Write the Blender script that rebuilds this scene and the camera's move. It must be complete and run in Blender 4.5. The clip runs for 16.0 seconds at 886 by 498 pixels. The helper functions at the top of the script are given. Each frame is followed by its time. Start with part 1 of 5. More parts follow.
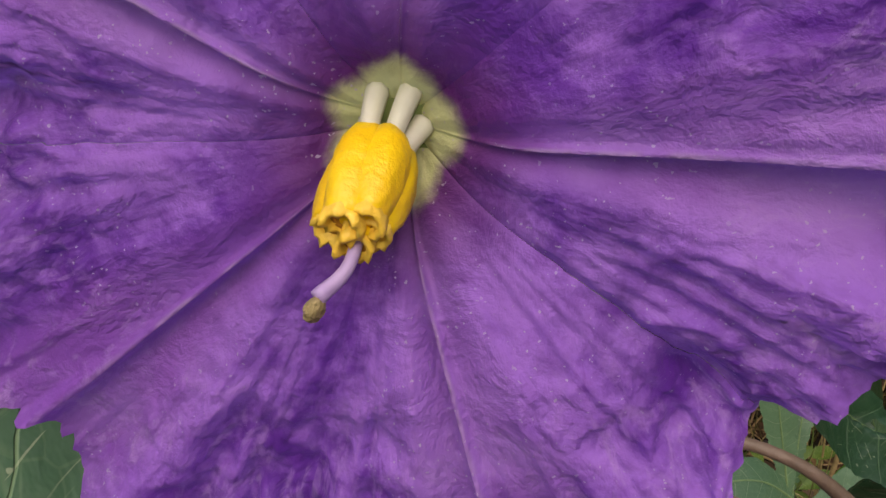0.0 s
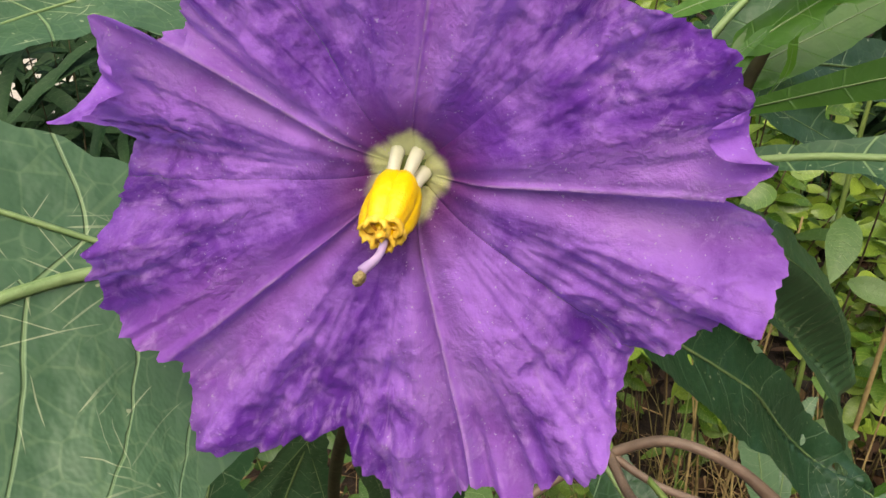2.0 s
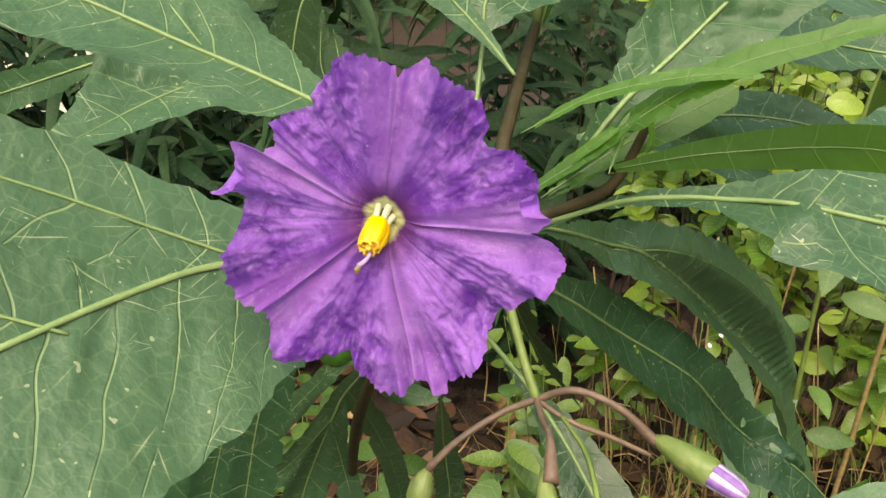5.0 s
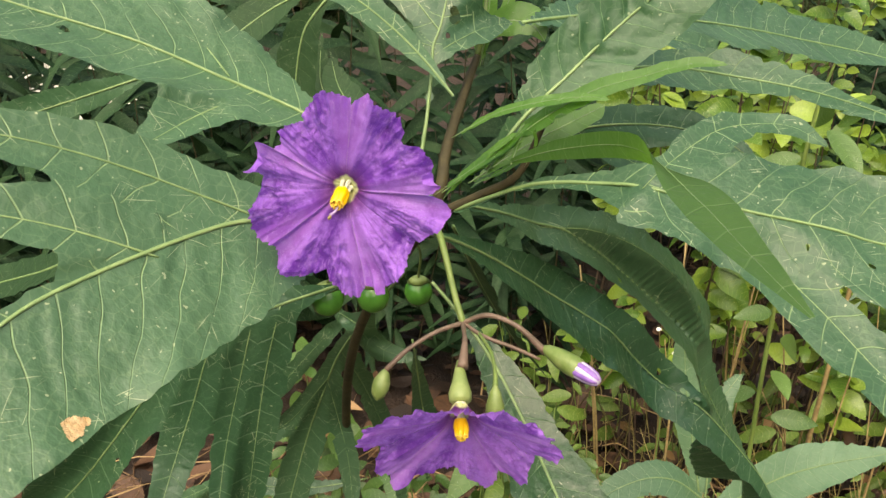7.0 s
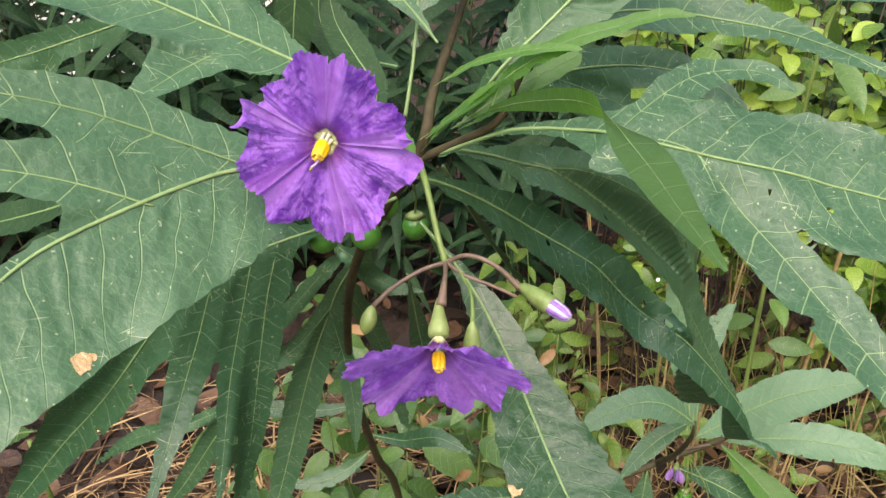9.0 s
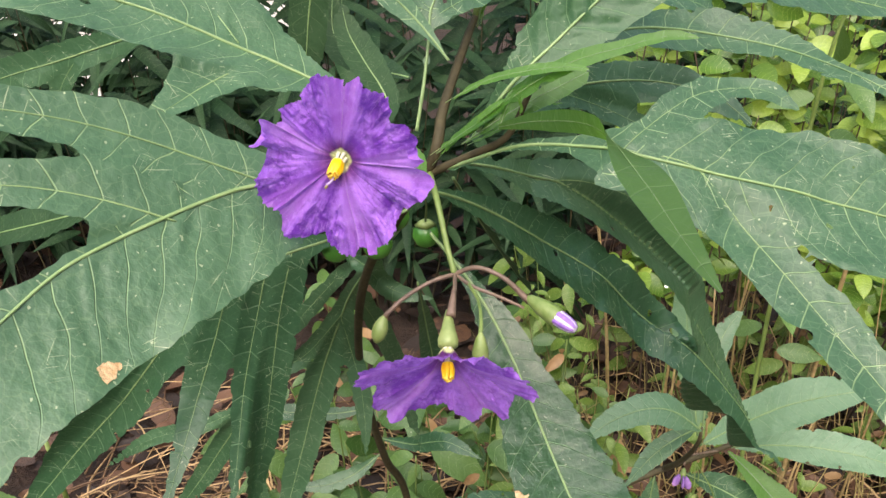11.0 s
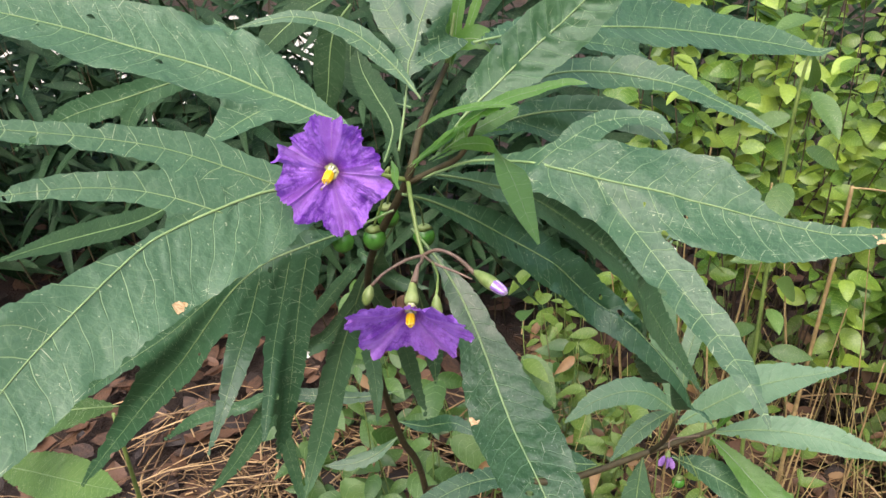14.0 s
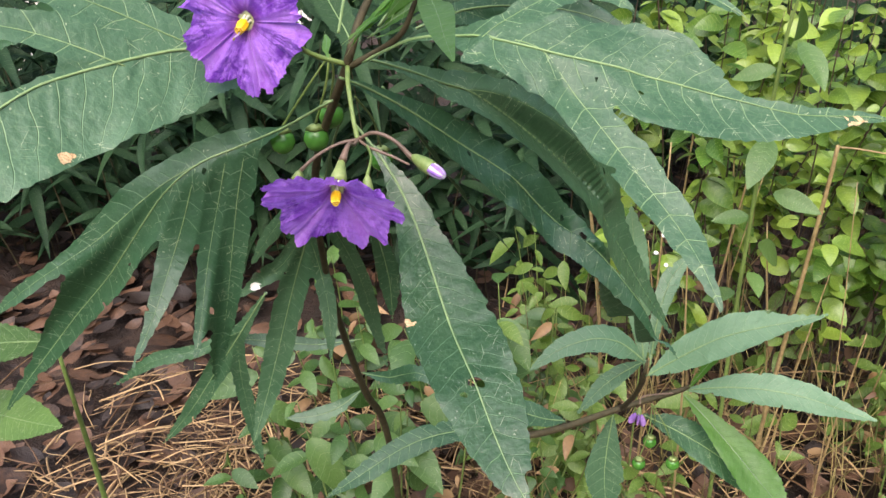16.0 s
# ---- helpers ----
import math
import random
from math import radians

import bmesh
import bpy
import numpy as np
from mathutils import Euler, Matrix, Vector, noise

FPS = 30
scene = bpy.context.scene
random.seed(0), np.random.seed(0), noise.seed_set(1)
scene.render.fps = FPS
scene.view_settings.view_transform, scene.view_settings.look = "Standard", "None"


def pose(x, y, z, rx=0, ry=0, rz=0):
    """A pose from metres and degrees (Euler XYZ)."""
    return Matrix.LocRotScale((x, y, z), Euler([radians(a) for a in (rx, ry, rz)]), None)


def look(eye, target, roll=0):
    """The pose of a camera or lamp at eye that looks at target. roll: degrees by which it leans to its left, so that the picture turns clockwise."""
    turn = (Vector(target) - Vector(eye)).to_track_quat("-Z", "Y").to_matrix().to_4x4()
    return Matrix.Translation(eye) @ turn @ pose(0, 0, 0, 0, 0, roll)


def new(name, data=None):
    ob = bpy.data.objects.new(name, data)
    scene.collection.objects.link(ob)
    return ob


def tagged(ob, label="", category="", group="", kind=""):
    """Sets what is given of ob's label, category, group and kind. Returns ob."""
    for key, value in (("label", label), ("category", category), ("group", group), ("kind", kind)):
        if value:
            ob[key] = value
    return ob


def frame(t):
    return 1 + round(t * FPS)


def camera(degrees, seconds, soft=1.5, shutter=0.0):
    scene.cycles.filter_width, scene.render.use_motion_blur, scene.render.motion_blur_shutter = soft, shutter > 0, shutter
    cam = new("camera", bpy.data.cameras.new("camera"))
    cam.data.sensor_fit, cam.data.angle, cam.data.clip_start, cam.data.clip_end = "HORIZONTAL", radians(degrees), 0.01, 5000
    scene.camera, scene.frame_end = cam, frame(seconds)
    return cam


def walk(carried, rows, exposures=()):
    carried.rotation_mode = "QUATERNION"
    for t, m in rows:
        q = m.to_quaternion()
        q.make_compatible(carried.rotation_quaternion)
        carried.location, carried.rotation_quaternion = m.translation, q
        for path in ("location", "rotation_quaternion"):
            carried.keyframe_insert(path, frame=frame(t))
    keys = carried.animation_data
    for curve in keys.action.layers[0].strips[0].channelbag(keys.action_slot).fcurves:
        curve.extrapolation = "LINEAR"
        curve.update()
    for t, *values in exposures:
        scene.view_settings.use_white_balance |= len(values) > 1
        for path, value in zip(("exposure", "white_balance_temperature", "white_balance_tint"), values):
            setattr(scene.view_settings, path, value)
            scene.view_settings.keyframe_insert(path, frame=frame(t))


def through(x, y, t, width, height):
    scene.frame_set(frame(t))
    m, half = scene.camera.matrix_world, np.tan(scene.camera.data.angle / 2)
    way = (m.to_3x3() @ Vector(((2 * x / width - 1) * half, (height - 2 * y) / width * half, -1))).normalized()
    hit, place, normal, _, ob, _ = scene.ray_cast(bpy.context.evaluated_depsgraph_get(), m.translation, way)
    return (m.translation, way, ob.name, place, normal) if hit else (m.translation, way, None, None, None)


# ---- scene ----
cam = camera(58.6, 16.0)
PATH = [
    (0, (0.0106, 0.0014, 0.8123), (-0.0717, 1.7663, -0.1257), -0.3),
    (0.5, (0.0096, 0.001, 0.8129), (-0.0787, 1.7823, -0.0927), -0.3),
    (1, (0.0089, -0.0002, 0.813), (-0.1107, 1.8023, -0.0447), -0.7),
    (1.5, (0.0078, -0.0051, 0.816), (-0.0867, 1.8223, 0.0083), 0.3),
    (2, (0.0116, -0.0192, 0.8182), (-0.0587, 1.8143, 0.0233), 0.8),
    (2.5, (0.0134, -0.0396, 0.8313), (-0.094, 1.778, 0.003), 1.7),
    (3, (0.0183, -0.058, 0.8347), (-0.085, 1.777, 0.045), 1.2),
    (3.5, (0.0155, -0.059, 0.8305), (-0.05, 1.795, 0.083), 0.8),
    (4, (0.0208, -0.057, 0.8394), (-0.09, 1.779, 0.05), 0.9),
    (4.2, (0.0213, -0.0588, 0.839), (-0.11, 1.779, 0.056), 1.0),
    (6.3, (0.03, -0.105, 0.843), (-0.112, 1.738, 0.081), 0.8),
    (6.5, (0.032, -0.116, 0.847), (-0.114, 1.73, 0.091), 0.8),
    (7, (0.044, -0.138, 0.857), (-0.11, 1.706, 0.101), 0.6),
    (7.5, (0.049, -0.148, 0.859), (-0.112, 1.659, 0.018), 1),
    (8, (0.049, -0.15, 0.867), (-0.103, 1.623, -0.045), 0.8),
    (8.2, (0.053, -0.146, 0.865), (-0.112, 1.622, -0.054), 0.2),
    (10.3, (0.056, -0.151, 0.873), (-0.144, 1.607, -0.058), 0.1),
    (10.5, (0.058, -0.15, 0.873), (-0.146, 1.607, -0.059), -0.1),
    (11, (0.055, -0.153, 0.874), (-0.149, 1.61, -0.047), 0),
    (11.5, (0.058, -0.159, 0.879), (-0.149, 1.607, -0.038), 0),
    (12, (0.066, -0.181, 0.895), (-0.159, 1.586, -0.015), -0.5),
    (12.5, (0.068, -0.207, 0.904), (-0.172, 1.562, 0.001), -0.5),
    (13, (0.079, -0.225, 0.906), (-0.218, 1.54, 0.014), -1.4),
    (13.5, (0.092, -0.237, 0.908), (-0.218, 1.525, 0.015), -1.7),
    (14, (0.097, -0.24, 0.905), (-0.212, 1.531, 0.03), -1.6),
    (14.5, (0.093, -0.24, 0.907), (-0.229, 1.534, 0.04), -1.7),
    (15, (0.098, -0.236, 0.89), (-0.229, 1.538, 0.027), -1),
    (15.5, (0.104, -0.232, 0.874), (-0.22, 1.538, 0.001), -0.2),
    (16, (0.119, -0.23, 0.852), (-0.172, 1.535, -0.042), 0),
]
EXPOSURES = [  # seconds, stops, kelvin, tint
    (0.0, 0.12, 6900, 16), (1.0, 0.12, 6900, 16), (1.5, 0.24, 7000, 14), (2.0, 0.76, 7300, 9), (2.5, 1.04, 7900, 6),
    (4.0, 1.06, 8000, 6), (6.5, 1.18, 7900, 8), (7.2, 1.18, 7700, 9), (8.0, 1.24, 7200, 13), (10.5, 1.28, 6750, 14),
    (12.5, 1.28, 6600, 16), (14.5, 1.27, 6450, 16), (16.0, 1.34, 6400, 16),
]
walk(cam, [(t, look(eye, target, roll)) for t, eye, target, roll in PATH], EXPOSURES)

# ---- world, sun, exposure ----
world = bpy.data.worlds.new("sky")
scene.world = world
world.use_nodes = True
wn = world.node_tree
sky = wn.nodes.new("ShaderNodeTexSky")
sky.sky_type, sky.sun_disc = "NISHITA", False
sky.sun_elevation, sky.sun_rotation = radians(51), radians(175)
sky.air_density, sky.dust_density = 1.0, 4.0
wn.nodes["Background"].inputs["Strength"].default_value = 0.13
wn.links.new(sky.outputs["Color"], wn.nodes["Background"].inputs["Color"])
sun = new("sun", bpy.data.lights.new("sun", "SUN"))
sun.data.energy, sun.data.angle, sun.data.color = 1.9, radians(82), (1.0, 0.97, 0.92)
sun.matrix_world = look((-0.35, -0.90, 1.55), (0, 0.1, 0))


# ---- materials ----
class Nodes:
    """A short hand for the node tree of one material."""

    def __init__(self, name):
        self.mat = bpy.data.materials.new(name)
        self.mat.use_nodes = True
        self.t = self.mat.node_tree
        self.bsdf = self.t.nodes["Principled BSDF"]
        self.out = self.t.nodes["Material Output"]

    def add(self, kind, **inputs):
        node = self.t.nodes.new("ShaderNode" + kind)
        for key, value in inputs.items():
            self.set(node, key.replace("_", " "), value)
        return node

    def set(self, node, key, value):
        socket = node.inputs[int(key[1:])] if key[0] == "i" and key[1:].isdigit() else node.inputs[key]
        if isinstance(value, bpy.types.NodeSocket):
            self.t.links.new(value, socket)
        else:
            socket.default_value = value

    def math(self, op, a, b=0.0, c=0.0):
        node = self.t.nodes.new("ShaderNodeMath")
        node.operation = op
        for k, v in enumerate((a, b, c)):
            self.set(node, "i%d" % k, v)
        return node.outputs[0]

    def mix(self, fac, a, b, blend="MIX"):
        node = self.t.nodes.new("ShaderNodeMix")
        node.data_type, node.blend_type = "RGBA", blend
        for k, v in ((0, fac), (6, a), (7, b)):
            if isinstance(v, tuple) and len(v) == 3:
                v = (*v, 1)
            self.set(node, "i%d" % k, v)
        return node.outputs[2]

    def ramp(self, value, lo, hi):
        node = self.t.nodes.new("ShaderNodeMapRange")
        node.interpolation_type = "SMOOTHSTEP"
        for k, v in ((0, value), (1, lo), (2, hi)):
            self.set(node, "i%d" % k, v)
        return node.outputs[0]

    def noise(self, vector, scale, detail=3.0, rough=0.55, distortion=0.0):
        node = self.add("TexNoise", Scale=scale, Detail=detail, Roughness=rough, Distortion=distortion)
        if vector is not None:
            self.set(node, "Vector", vector)
        return node.outputs[0]

    def uv(self):
        node = self.t.nodes.new("ShaderNodeUVMap")
        split = self.t.nodes.new("ShaderNodeSeparateXYZ")
        self.t.links.new(node.outputs[0], split.inputs[0])
        return node.outputs[0], split.outputs[0], split.outputs[1]

    def scaled(self, vector, x, y, z=1.0):
        node = self.t.nodes.new("ShaderNodeVectorMath")
        node.operation = "MULTIPLY"
        self.set(node, "i0", vector)
        self.set(node, "i1", (x, y, z))
        return node.outputs[0]

    def place(self):
        return self.t.nodes.new("ShaderNodeTexCoord").outputs["Object"]

    def chance(self):
        return self.t.nodes.new("ShaderNodeObjectInfo").outputs["Random"]

    def island(self):
        return self.t.nodes.new("ShaderNodeNewGeometry").outputs["Random Per Island"]

    def bump(self, height, strength, distance):
        node = self.add("Bump", Strength=strength, Distance=distance, Height=height)
        self.set(self.bsdf, "Normal", node.outputs[0])
        return node.outputs[0]

    def finish(self, colour, rough, translucent=0.0, through_colour=None, specular=0.5, sheen=0.0):
        self.set(self.bsdf, "Base Color", (*colour, 1) if isinstance(colour, tuple) else colour)
        self.set(self.bsdf, "Roughness", rough)
        self.set(self.bsdf, "Specular IOR Level", specular)
        self.set(self.bsdf, "Sheen Weight", sheen)
        if translucent:
            glow = self.t.nodes.new("ShaderNodeBsdfTranslucent")
            self.set(glow, "Color", through_colour if through_colour is not None else colour)
            mix = self.t.nodes.new("ShaderNodeMixShader")
            mix.inputs[0].default_value = translucent
            self.t.links.new(self.bsdf.outputs[0], mix.inputs[1])
            self.t.links.new(glow.outputs[0], mix.inputs[2])
            self.t.links.new(mix.outputs[0], self.out.inputs[0])
        return self.mat


def leaf_material(name, dark, light, vein, rough=0.42, spacing=0.0085, scratch=1.0, per_island=False, specular=0.5, thin=0.22, glow=(0.16, 0.30, 0.03)):
    """A leaf blade with slanting side veins, a fine net, pale scratches and specks. UV: metres across and along."""
    n = Nodes(name)
    uv, across, along = n.uv()
    place = n.place()
    wide = n.math("ABSOLUTE", across)
    wobble = n.noise(uv, 60.0, 1.0)
    slant = n.math("SUBTRACT", along, n.math("ADD", n.math("MULTIPLY", wide, 0.45), n.math("MULTIPLY", n.math("MULTIPLY", wide, wide), 16.0)))
    slant = n.math("ADD", slant, n.math("MULTIPLY", wobble, 0.0060))
    phase = n.math("FRACT", n.math("DIVIDE", slant, spacing))
    ridge = n.math("ABSOLUTE", n.math("SUBTRACT", phase, 0.5))
    veins = n.ramp(ridge, 0.028, 0.010)
    veins = n.math("MULTIPLY", veins, n.ramp(n.noise(uv, 70.0, 1.0), 0.30, 0.46))
    fade = n.ramp(wide, 0.024, 0.002)
    veins = n.math("MULTIPLY", veins, n.math("ADD", n.math("MULTIPLY", fade, 0.55), 0.32))
    cells = n.add("TexVoronoi", Scale=290.0, Vector=uv)
    cells.feature = "DISTANCE_TO_EDGE"
    net = n.ramp(cells.outputs["Distance"], 0.05, 0.01)
    big = n.noise(place, 28.0, 3.0)
    fine = n.noise(place, 520.0, 3.0)
    chance = n.island() if per_island else n.chance()
    tone = n.math("ADD", n.math("MULTIPLY", big, 0.6), n.math("MULTIPLY", fine, 0.35))
    tone = n.math("ADD", tone, n.math("MULTIPLY", n.math("SUBTRACT", chance, 0.5), 0.5))
    colour = n.mix(n.ramp(tone, 0.2, 0.8), dark, light)
    colour = n.mix(n.math("MULTIPLY", net, 0.16), colour, vein)
    colour = n.mix(veins, colour, vein)
    blotch = n.ramp(n.noise(place, 210.0, 4.0, 0.7), 0.58, 0.72)
    colour = n.mix(n.math("MULTIPLY", blotch, 0.35), colour, dark)
    dashes = []
    for turn in (22.0, -40.0, 78.0, -8.0):
        turned = n.add("VectorRotate", Vector=uv, Angle=radians(turn))
        turned.rotation_type = "Z_AXIS"
        dashes.append(n.ramp(n.noise(n.scaled(turned.outputs[0], 2100.0, 75.0), 1.0, 1.0, 0.4), 0.715, 0.735))
    dashes = n.math("MAXIMUM", n.math("MAXIMUM", dashes[0], dashes[1]), n.math("MAXIMUM", dashes[2], dashes[3]))
    lines = n.math("MULTIPLY", dashes, n.ramp(n.noise(place, 48.0, 2.0), 0.44, 0.56))
    dots = n.add("TexVoronoi", Scale=120.0, Vector=place)
    dots = n.math("MULTIPLY", n.ramp(dots.outputs["Distance"], 0.060, 0.040), n.math("MULTIPLY", n.ramp(n.noise(place, 90.0, 2.0), 0.56, 0.60), 0.7))
    specks = n.ramp(n.noise(place, 620.0, 1.0), 0.735, 0.755)
    marks = n.math("MULTIPLY", n.math("MAXIMUM", n.math("MAXIMUM", lines, dots), specks), 0.60 * scratch)
    colour = n.mix(marks, colour, (0.43, 0.49, 0.29))
    height = n.math("SUBTRACT", n.math("MULTIPLY", n.noise(uv, 260.0, 3.0), 0.6), n.math("MULTIPLY", veins, 1.2))
    height = n.math("ADD", height, n.math("MULTIPLY", n.noise(place, 80.0, 3.0), 1.3))
    n.bump(height, 0.5, 0.0016)
    shine = n.math("ADD", rough - 0.06, n.math("MULTIPLY", big, 0.14))
    through = n.mix(0.6, colour, glow)
    return n.finish(colour, shine, thin, through, specular)


def plain_material(name, a, b, rough=0.5, scale=120.0, bump=0.3, depth=0.001, translucent=0.0, stretch=(1, 1, 1), chance=0.0, islands=0.0, specular=0.5):
    """Two tones mixed by noise at two scales, with a fine relief."""
    n = Nodes(name)
    place = n.scaled(n.place(), *stretch)
    tone = n.math("ADD", n.math("MULTIPLY", n.noise(place, scale, 4.0), 0.55), n.math("MULTIPLY", n.noise(place, scale * 0.15, 2.0), 0.45))
    if chance:
        tone = n.math("ADD", tone, n.math("MULTIPLY", n.math("SUBTRACT", n.chance(), 0.5), chance))
    if islands:
        tone = n.math("ADD", tone, n.math("MULTIPLY", n.math("SUBTRACT", n.island(), 0.5), islands))
    colour = n.mix(n.ramp(tone, 0.25, 0.75), a, b)
    n.bump(n.noise(place, scale * 2.5, 4.0), bump, depth)
    return n.finish(colour, rough, translucent, None, specular)


def petal_material(name):
    """Violet crepe-like petal: a pale central wedge, mottled wrinkled sides, a dark ring and a greenish throat.
    UV: across the petal from -1 to 1, and the radius in metres."""
    n = Nodes(name)
    uv, across, radius = n.uv()
    place = n.place()
    side = n.math("ABSOLUTE", across)
    streak = n.noise(place, 190.0, 5.0, 0.6, 0.4)
    mottle = n.noise(place, 250.0, 6.0, 0.70, 0.4)
    patch = n.noise(place, 85.0, 3.0, 0.6, 0.5)
    wedge = n.math("SUBTRACT", 0.36, n.math("MULTIPLY", n.math("ABSOLUTE", n.math("SUBTRACT", radius, 0.015)), 9.0))
    inside = n.ramp(n.math("SUBTRACT", wedge, side), -0.14, 0.16)
    tone = n.math("ADD", n.math("MULTIPLY", mottle, 0.6), n.math("MULTIPLY", patch, 0.55))
    outer = n.mix(n.ramp(tone, 0.46, 0.68), (0.172, 0.029, 0.43), (0.51, 0.215, 0.87))
    inner = n.mix(n.ramp(n.math("ADD", n.math("MULTIPLY", streak, 0.7), n.math("MULTIPLY", patch, 0.3)), 0.35, 0.7), (0.36, 0.106, 0.60), (0.58, 0.280, 0.87))
    colour = n.mix(n.math("MULTIPLY", inside, 0.8), outer, inner)
    blots = n.math("MULTIPLY", n.ramp(n.noise(place, 150.0, 5.0, 0.65, 0.5), 0.56, 0.68), n.math("SUBTRACT", 1.0, inside))
    colour = n.mix(n.math("MULTIPLY", blots, 0.42), colour, (0.10, 0.010, 0.28))
    # Dark violet lines put the shade of fine creases into the colour.
    crease = n.noise(n.scaled(uv, 7.0, 230.0), 1.0, 4.0, 0.65, 1.2)
    crease_shade = n.math("MULTIPLY", n.ramp(crease, 0.58, 0.70), n.math("MULTIPLY", n.ramp(n.noise(place, 60.0, 2.0), 0.40, 0.62), n.ramp(radius, 0.008, 0.016)))
    colour = n.mix(n.math("MULTIPLY", crease_shade, n.math("SUBTRACT", 0.75, n.math("MULTIPLY", inside, 0.6))), colour, (0.16, 0.006, 0.40))
    pale = n.math("MULTIPLY", n.ramp(n.noise(n.scaled(uv, 10.0, 420.0), 1.0, 5.0, 0.7, 1.0), 0.50, 0.66), n.ramp(radius, 0.009, 0.020))
    colour = n.mix(n.math("MULTIPLY", pale, 0.50), colour, (0.66, 0.38, 0.86))
    rim = n.math("ADD", radius, n.math("MULTIPLY", n.math("SUBTRACT", streak, 0.5), 0.004))
    colour = n.mix(n.math("MULTIPLY", n.ramp(rim, 0.0078, 0.0030), 0.85), colour, (0.125, 0.010, 0.125))
    vein = n.math("MULTIPLY", n.ramp(side, 0.030, 0.006), n.ramp(n.noise(place, 700.0, 2.0), 0.30, 0.55))
    vein = n.math("MULTIPLY", vein, n.ramp(radius, 0.0035, 0.006))
    colour = n.mix(n.math("MULTIPLY", vein, n.math("ADD", 0.2, n.math("MULTIPLY", n.ramp(radius, 0.019, 0.010), 0.35))), colour, (0.60, 0.42, 0.66))
    throat = n.ramp(n.math("ADD", n.math("ADD", radius, n.math("MULTIPLY", side, 0.0007)), n.math("MULTIPLY", n.math("SUBTRACT", mottle, 0.5), 0.0016)), 0.0037, 0.0027)
    colour = n.mix(n.math("MULTIPLY", throat, 0.95), colour, (0.84, 0.86, 0.40))
    specks = n.math("MULTIPLY", n.ramp(n.noise(place, 3800.0, 1.0), 0.70, 0.74), n.ramp(n.noise(place, 160.0, 2.0), 0.40, 0.60))
    colour = n.mix(n.math("MULTIPLY", specks, 0.7), colour, (0.75, 0.62, 0.85))
    crepe = n.math("ADD", n.math("MULTIPLY", n.noise(n.scaled(uv, 7.0, 120.0), 1.0, 2.0, 0.5, 0.6), 0.05), n.math("MULTIPLY", n.noise(place, 330.0, 6.0, 0.62, 0.3), 1.7))
    crepe = n.math("ADD", crepe, n.math("MULTIPLY", n.noise(place, 2600.0, 2.0), 0.16))
    crepe = n.math("ADD", crepe, n.math("MULTIPLY", n.math("MULTIPLY", n.noise(n.scaled(uv, 14.0, 700.0), 1.0, 3.0, 0.6, 0.8), n.ramp(radius, 0.005, 0.016)), 0.5))
    n.bump(crepe, 0.6, 0.0009)
    return n.finish(colour, 0.55, 0.52, n.mix(n.math("MULTIPLY", n.ramp(radius, 0.0026, 0.0045), 0.5), colour, (0.52, 0.21, 0.85)), 0.35, 0.04)


# Paler base colour paints in the sky's sheen on the low branch's upturned leaves.
SKYLIT_LEAF = leaf_material("skylit_leaf", (0.075, 0.160, 0.078), (0.135, 0.240, 0.130), (0.26, 0.36, 0.20), 0.40, 0.0085, 0.4)
GLOSSY_LEAF = leaf_material("glossy_leaf", (0.022, 0.074, 0.030), (0.054, 0.124, 0.054), (0.15, 0.26, 0.12), 0.38, 0.0085, 0.8, False, 0.32, 0.16, (0.08, 0.20, 0.02))
OVAL_LEAF = leaf_material("oval_leaf", (0.05, 0.115, 0.025), (0.115, 0.21, 0.048), (0.24, 0.36, 0.12), 0.45, 0.007)
LEAF = leaf_material("solanum_leaf", (0.025, 0.076, 0.033), (0.060, 0.132, 0.062), (0.22, 0.33, 0.15), 0.40, 0.0108, 1.0, False, 0.45, 0.14, (0.07, 0.16, 0.03))
# Colour lifted above the other blades' to offset shade on the hanging leaves.
HANGING_LEAF = leaf_material("hanging_leaf", (0.028, 0.086, 0.036), (0.072, 0.152, 0.068), (0.12, 0.22, 0.10), 0.37, 0.0108, 1.0, False, 0.55, 0.16, (0.08, 0.18, 0.03))
YOUNG = leaf_material("young_leaf", (0.050, 0.150, 0.022), (0.110, 0.250, 0.045), (0.16, 0.32, 0.08), 0.33, 0.006, 0.4, False, 0.5, 0.46, (0.22, 0.48, 0.02))
PALE_LEAF = leaf_material("pale_leaf", (0.075, 0.165, 0.045), (0.125, 0.235, 0.080), (0.15, 0.27, 0.09), 0.38, 0.0085, 0.15, False, 0.5, 0.52, (0.20, 0.46, 0.03))
SHRUB_LEAF = leaf_material("shrub_leaf", (0.055, 0.140, 0.012), (0.31, 0.43, 0.055), (0.40, 0.50, 0.15), 0.32, 0.005, 0.3)
WEED_LEAF = leaf_material("weed_leaf", (0.075, 0.150, 0.016), (0.32, 0.39, 0.080), (0.33, 0.42, 0.14), 0.5, 0.006, 0.5, True)
DARK_GLOSSY = leaf_material("dark_glossy_leaf", (0.012, 0.044, 0.018), (0.034, 0.085, 0.036), (0.15, 0.26, 0.12), 0.24, 0.0085, 0.8, False, 0.5)
LOW_LEAF = leaf_material("low_weed_leaf", (0.030, 0.085, 0.015), (0.085, 0.165, 0.035), (0.18, 0.27, 0.09), 0.42, 0.006, 0.4)
MIDRIB = plain_material("midrib", (0.14, 0.235, 0.080), (0.24, 0.34, 0.135), 0.42, 300.0)
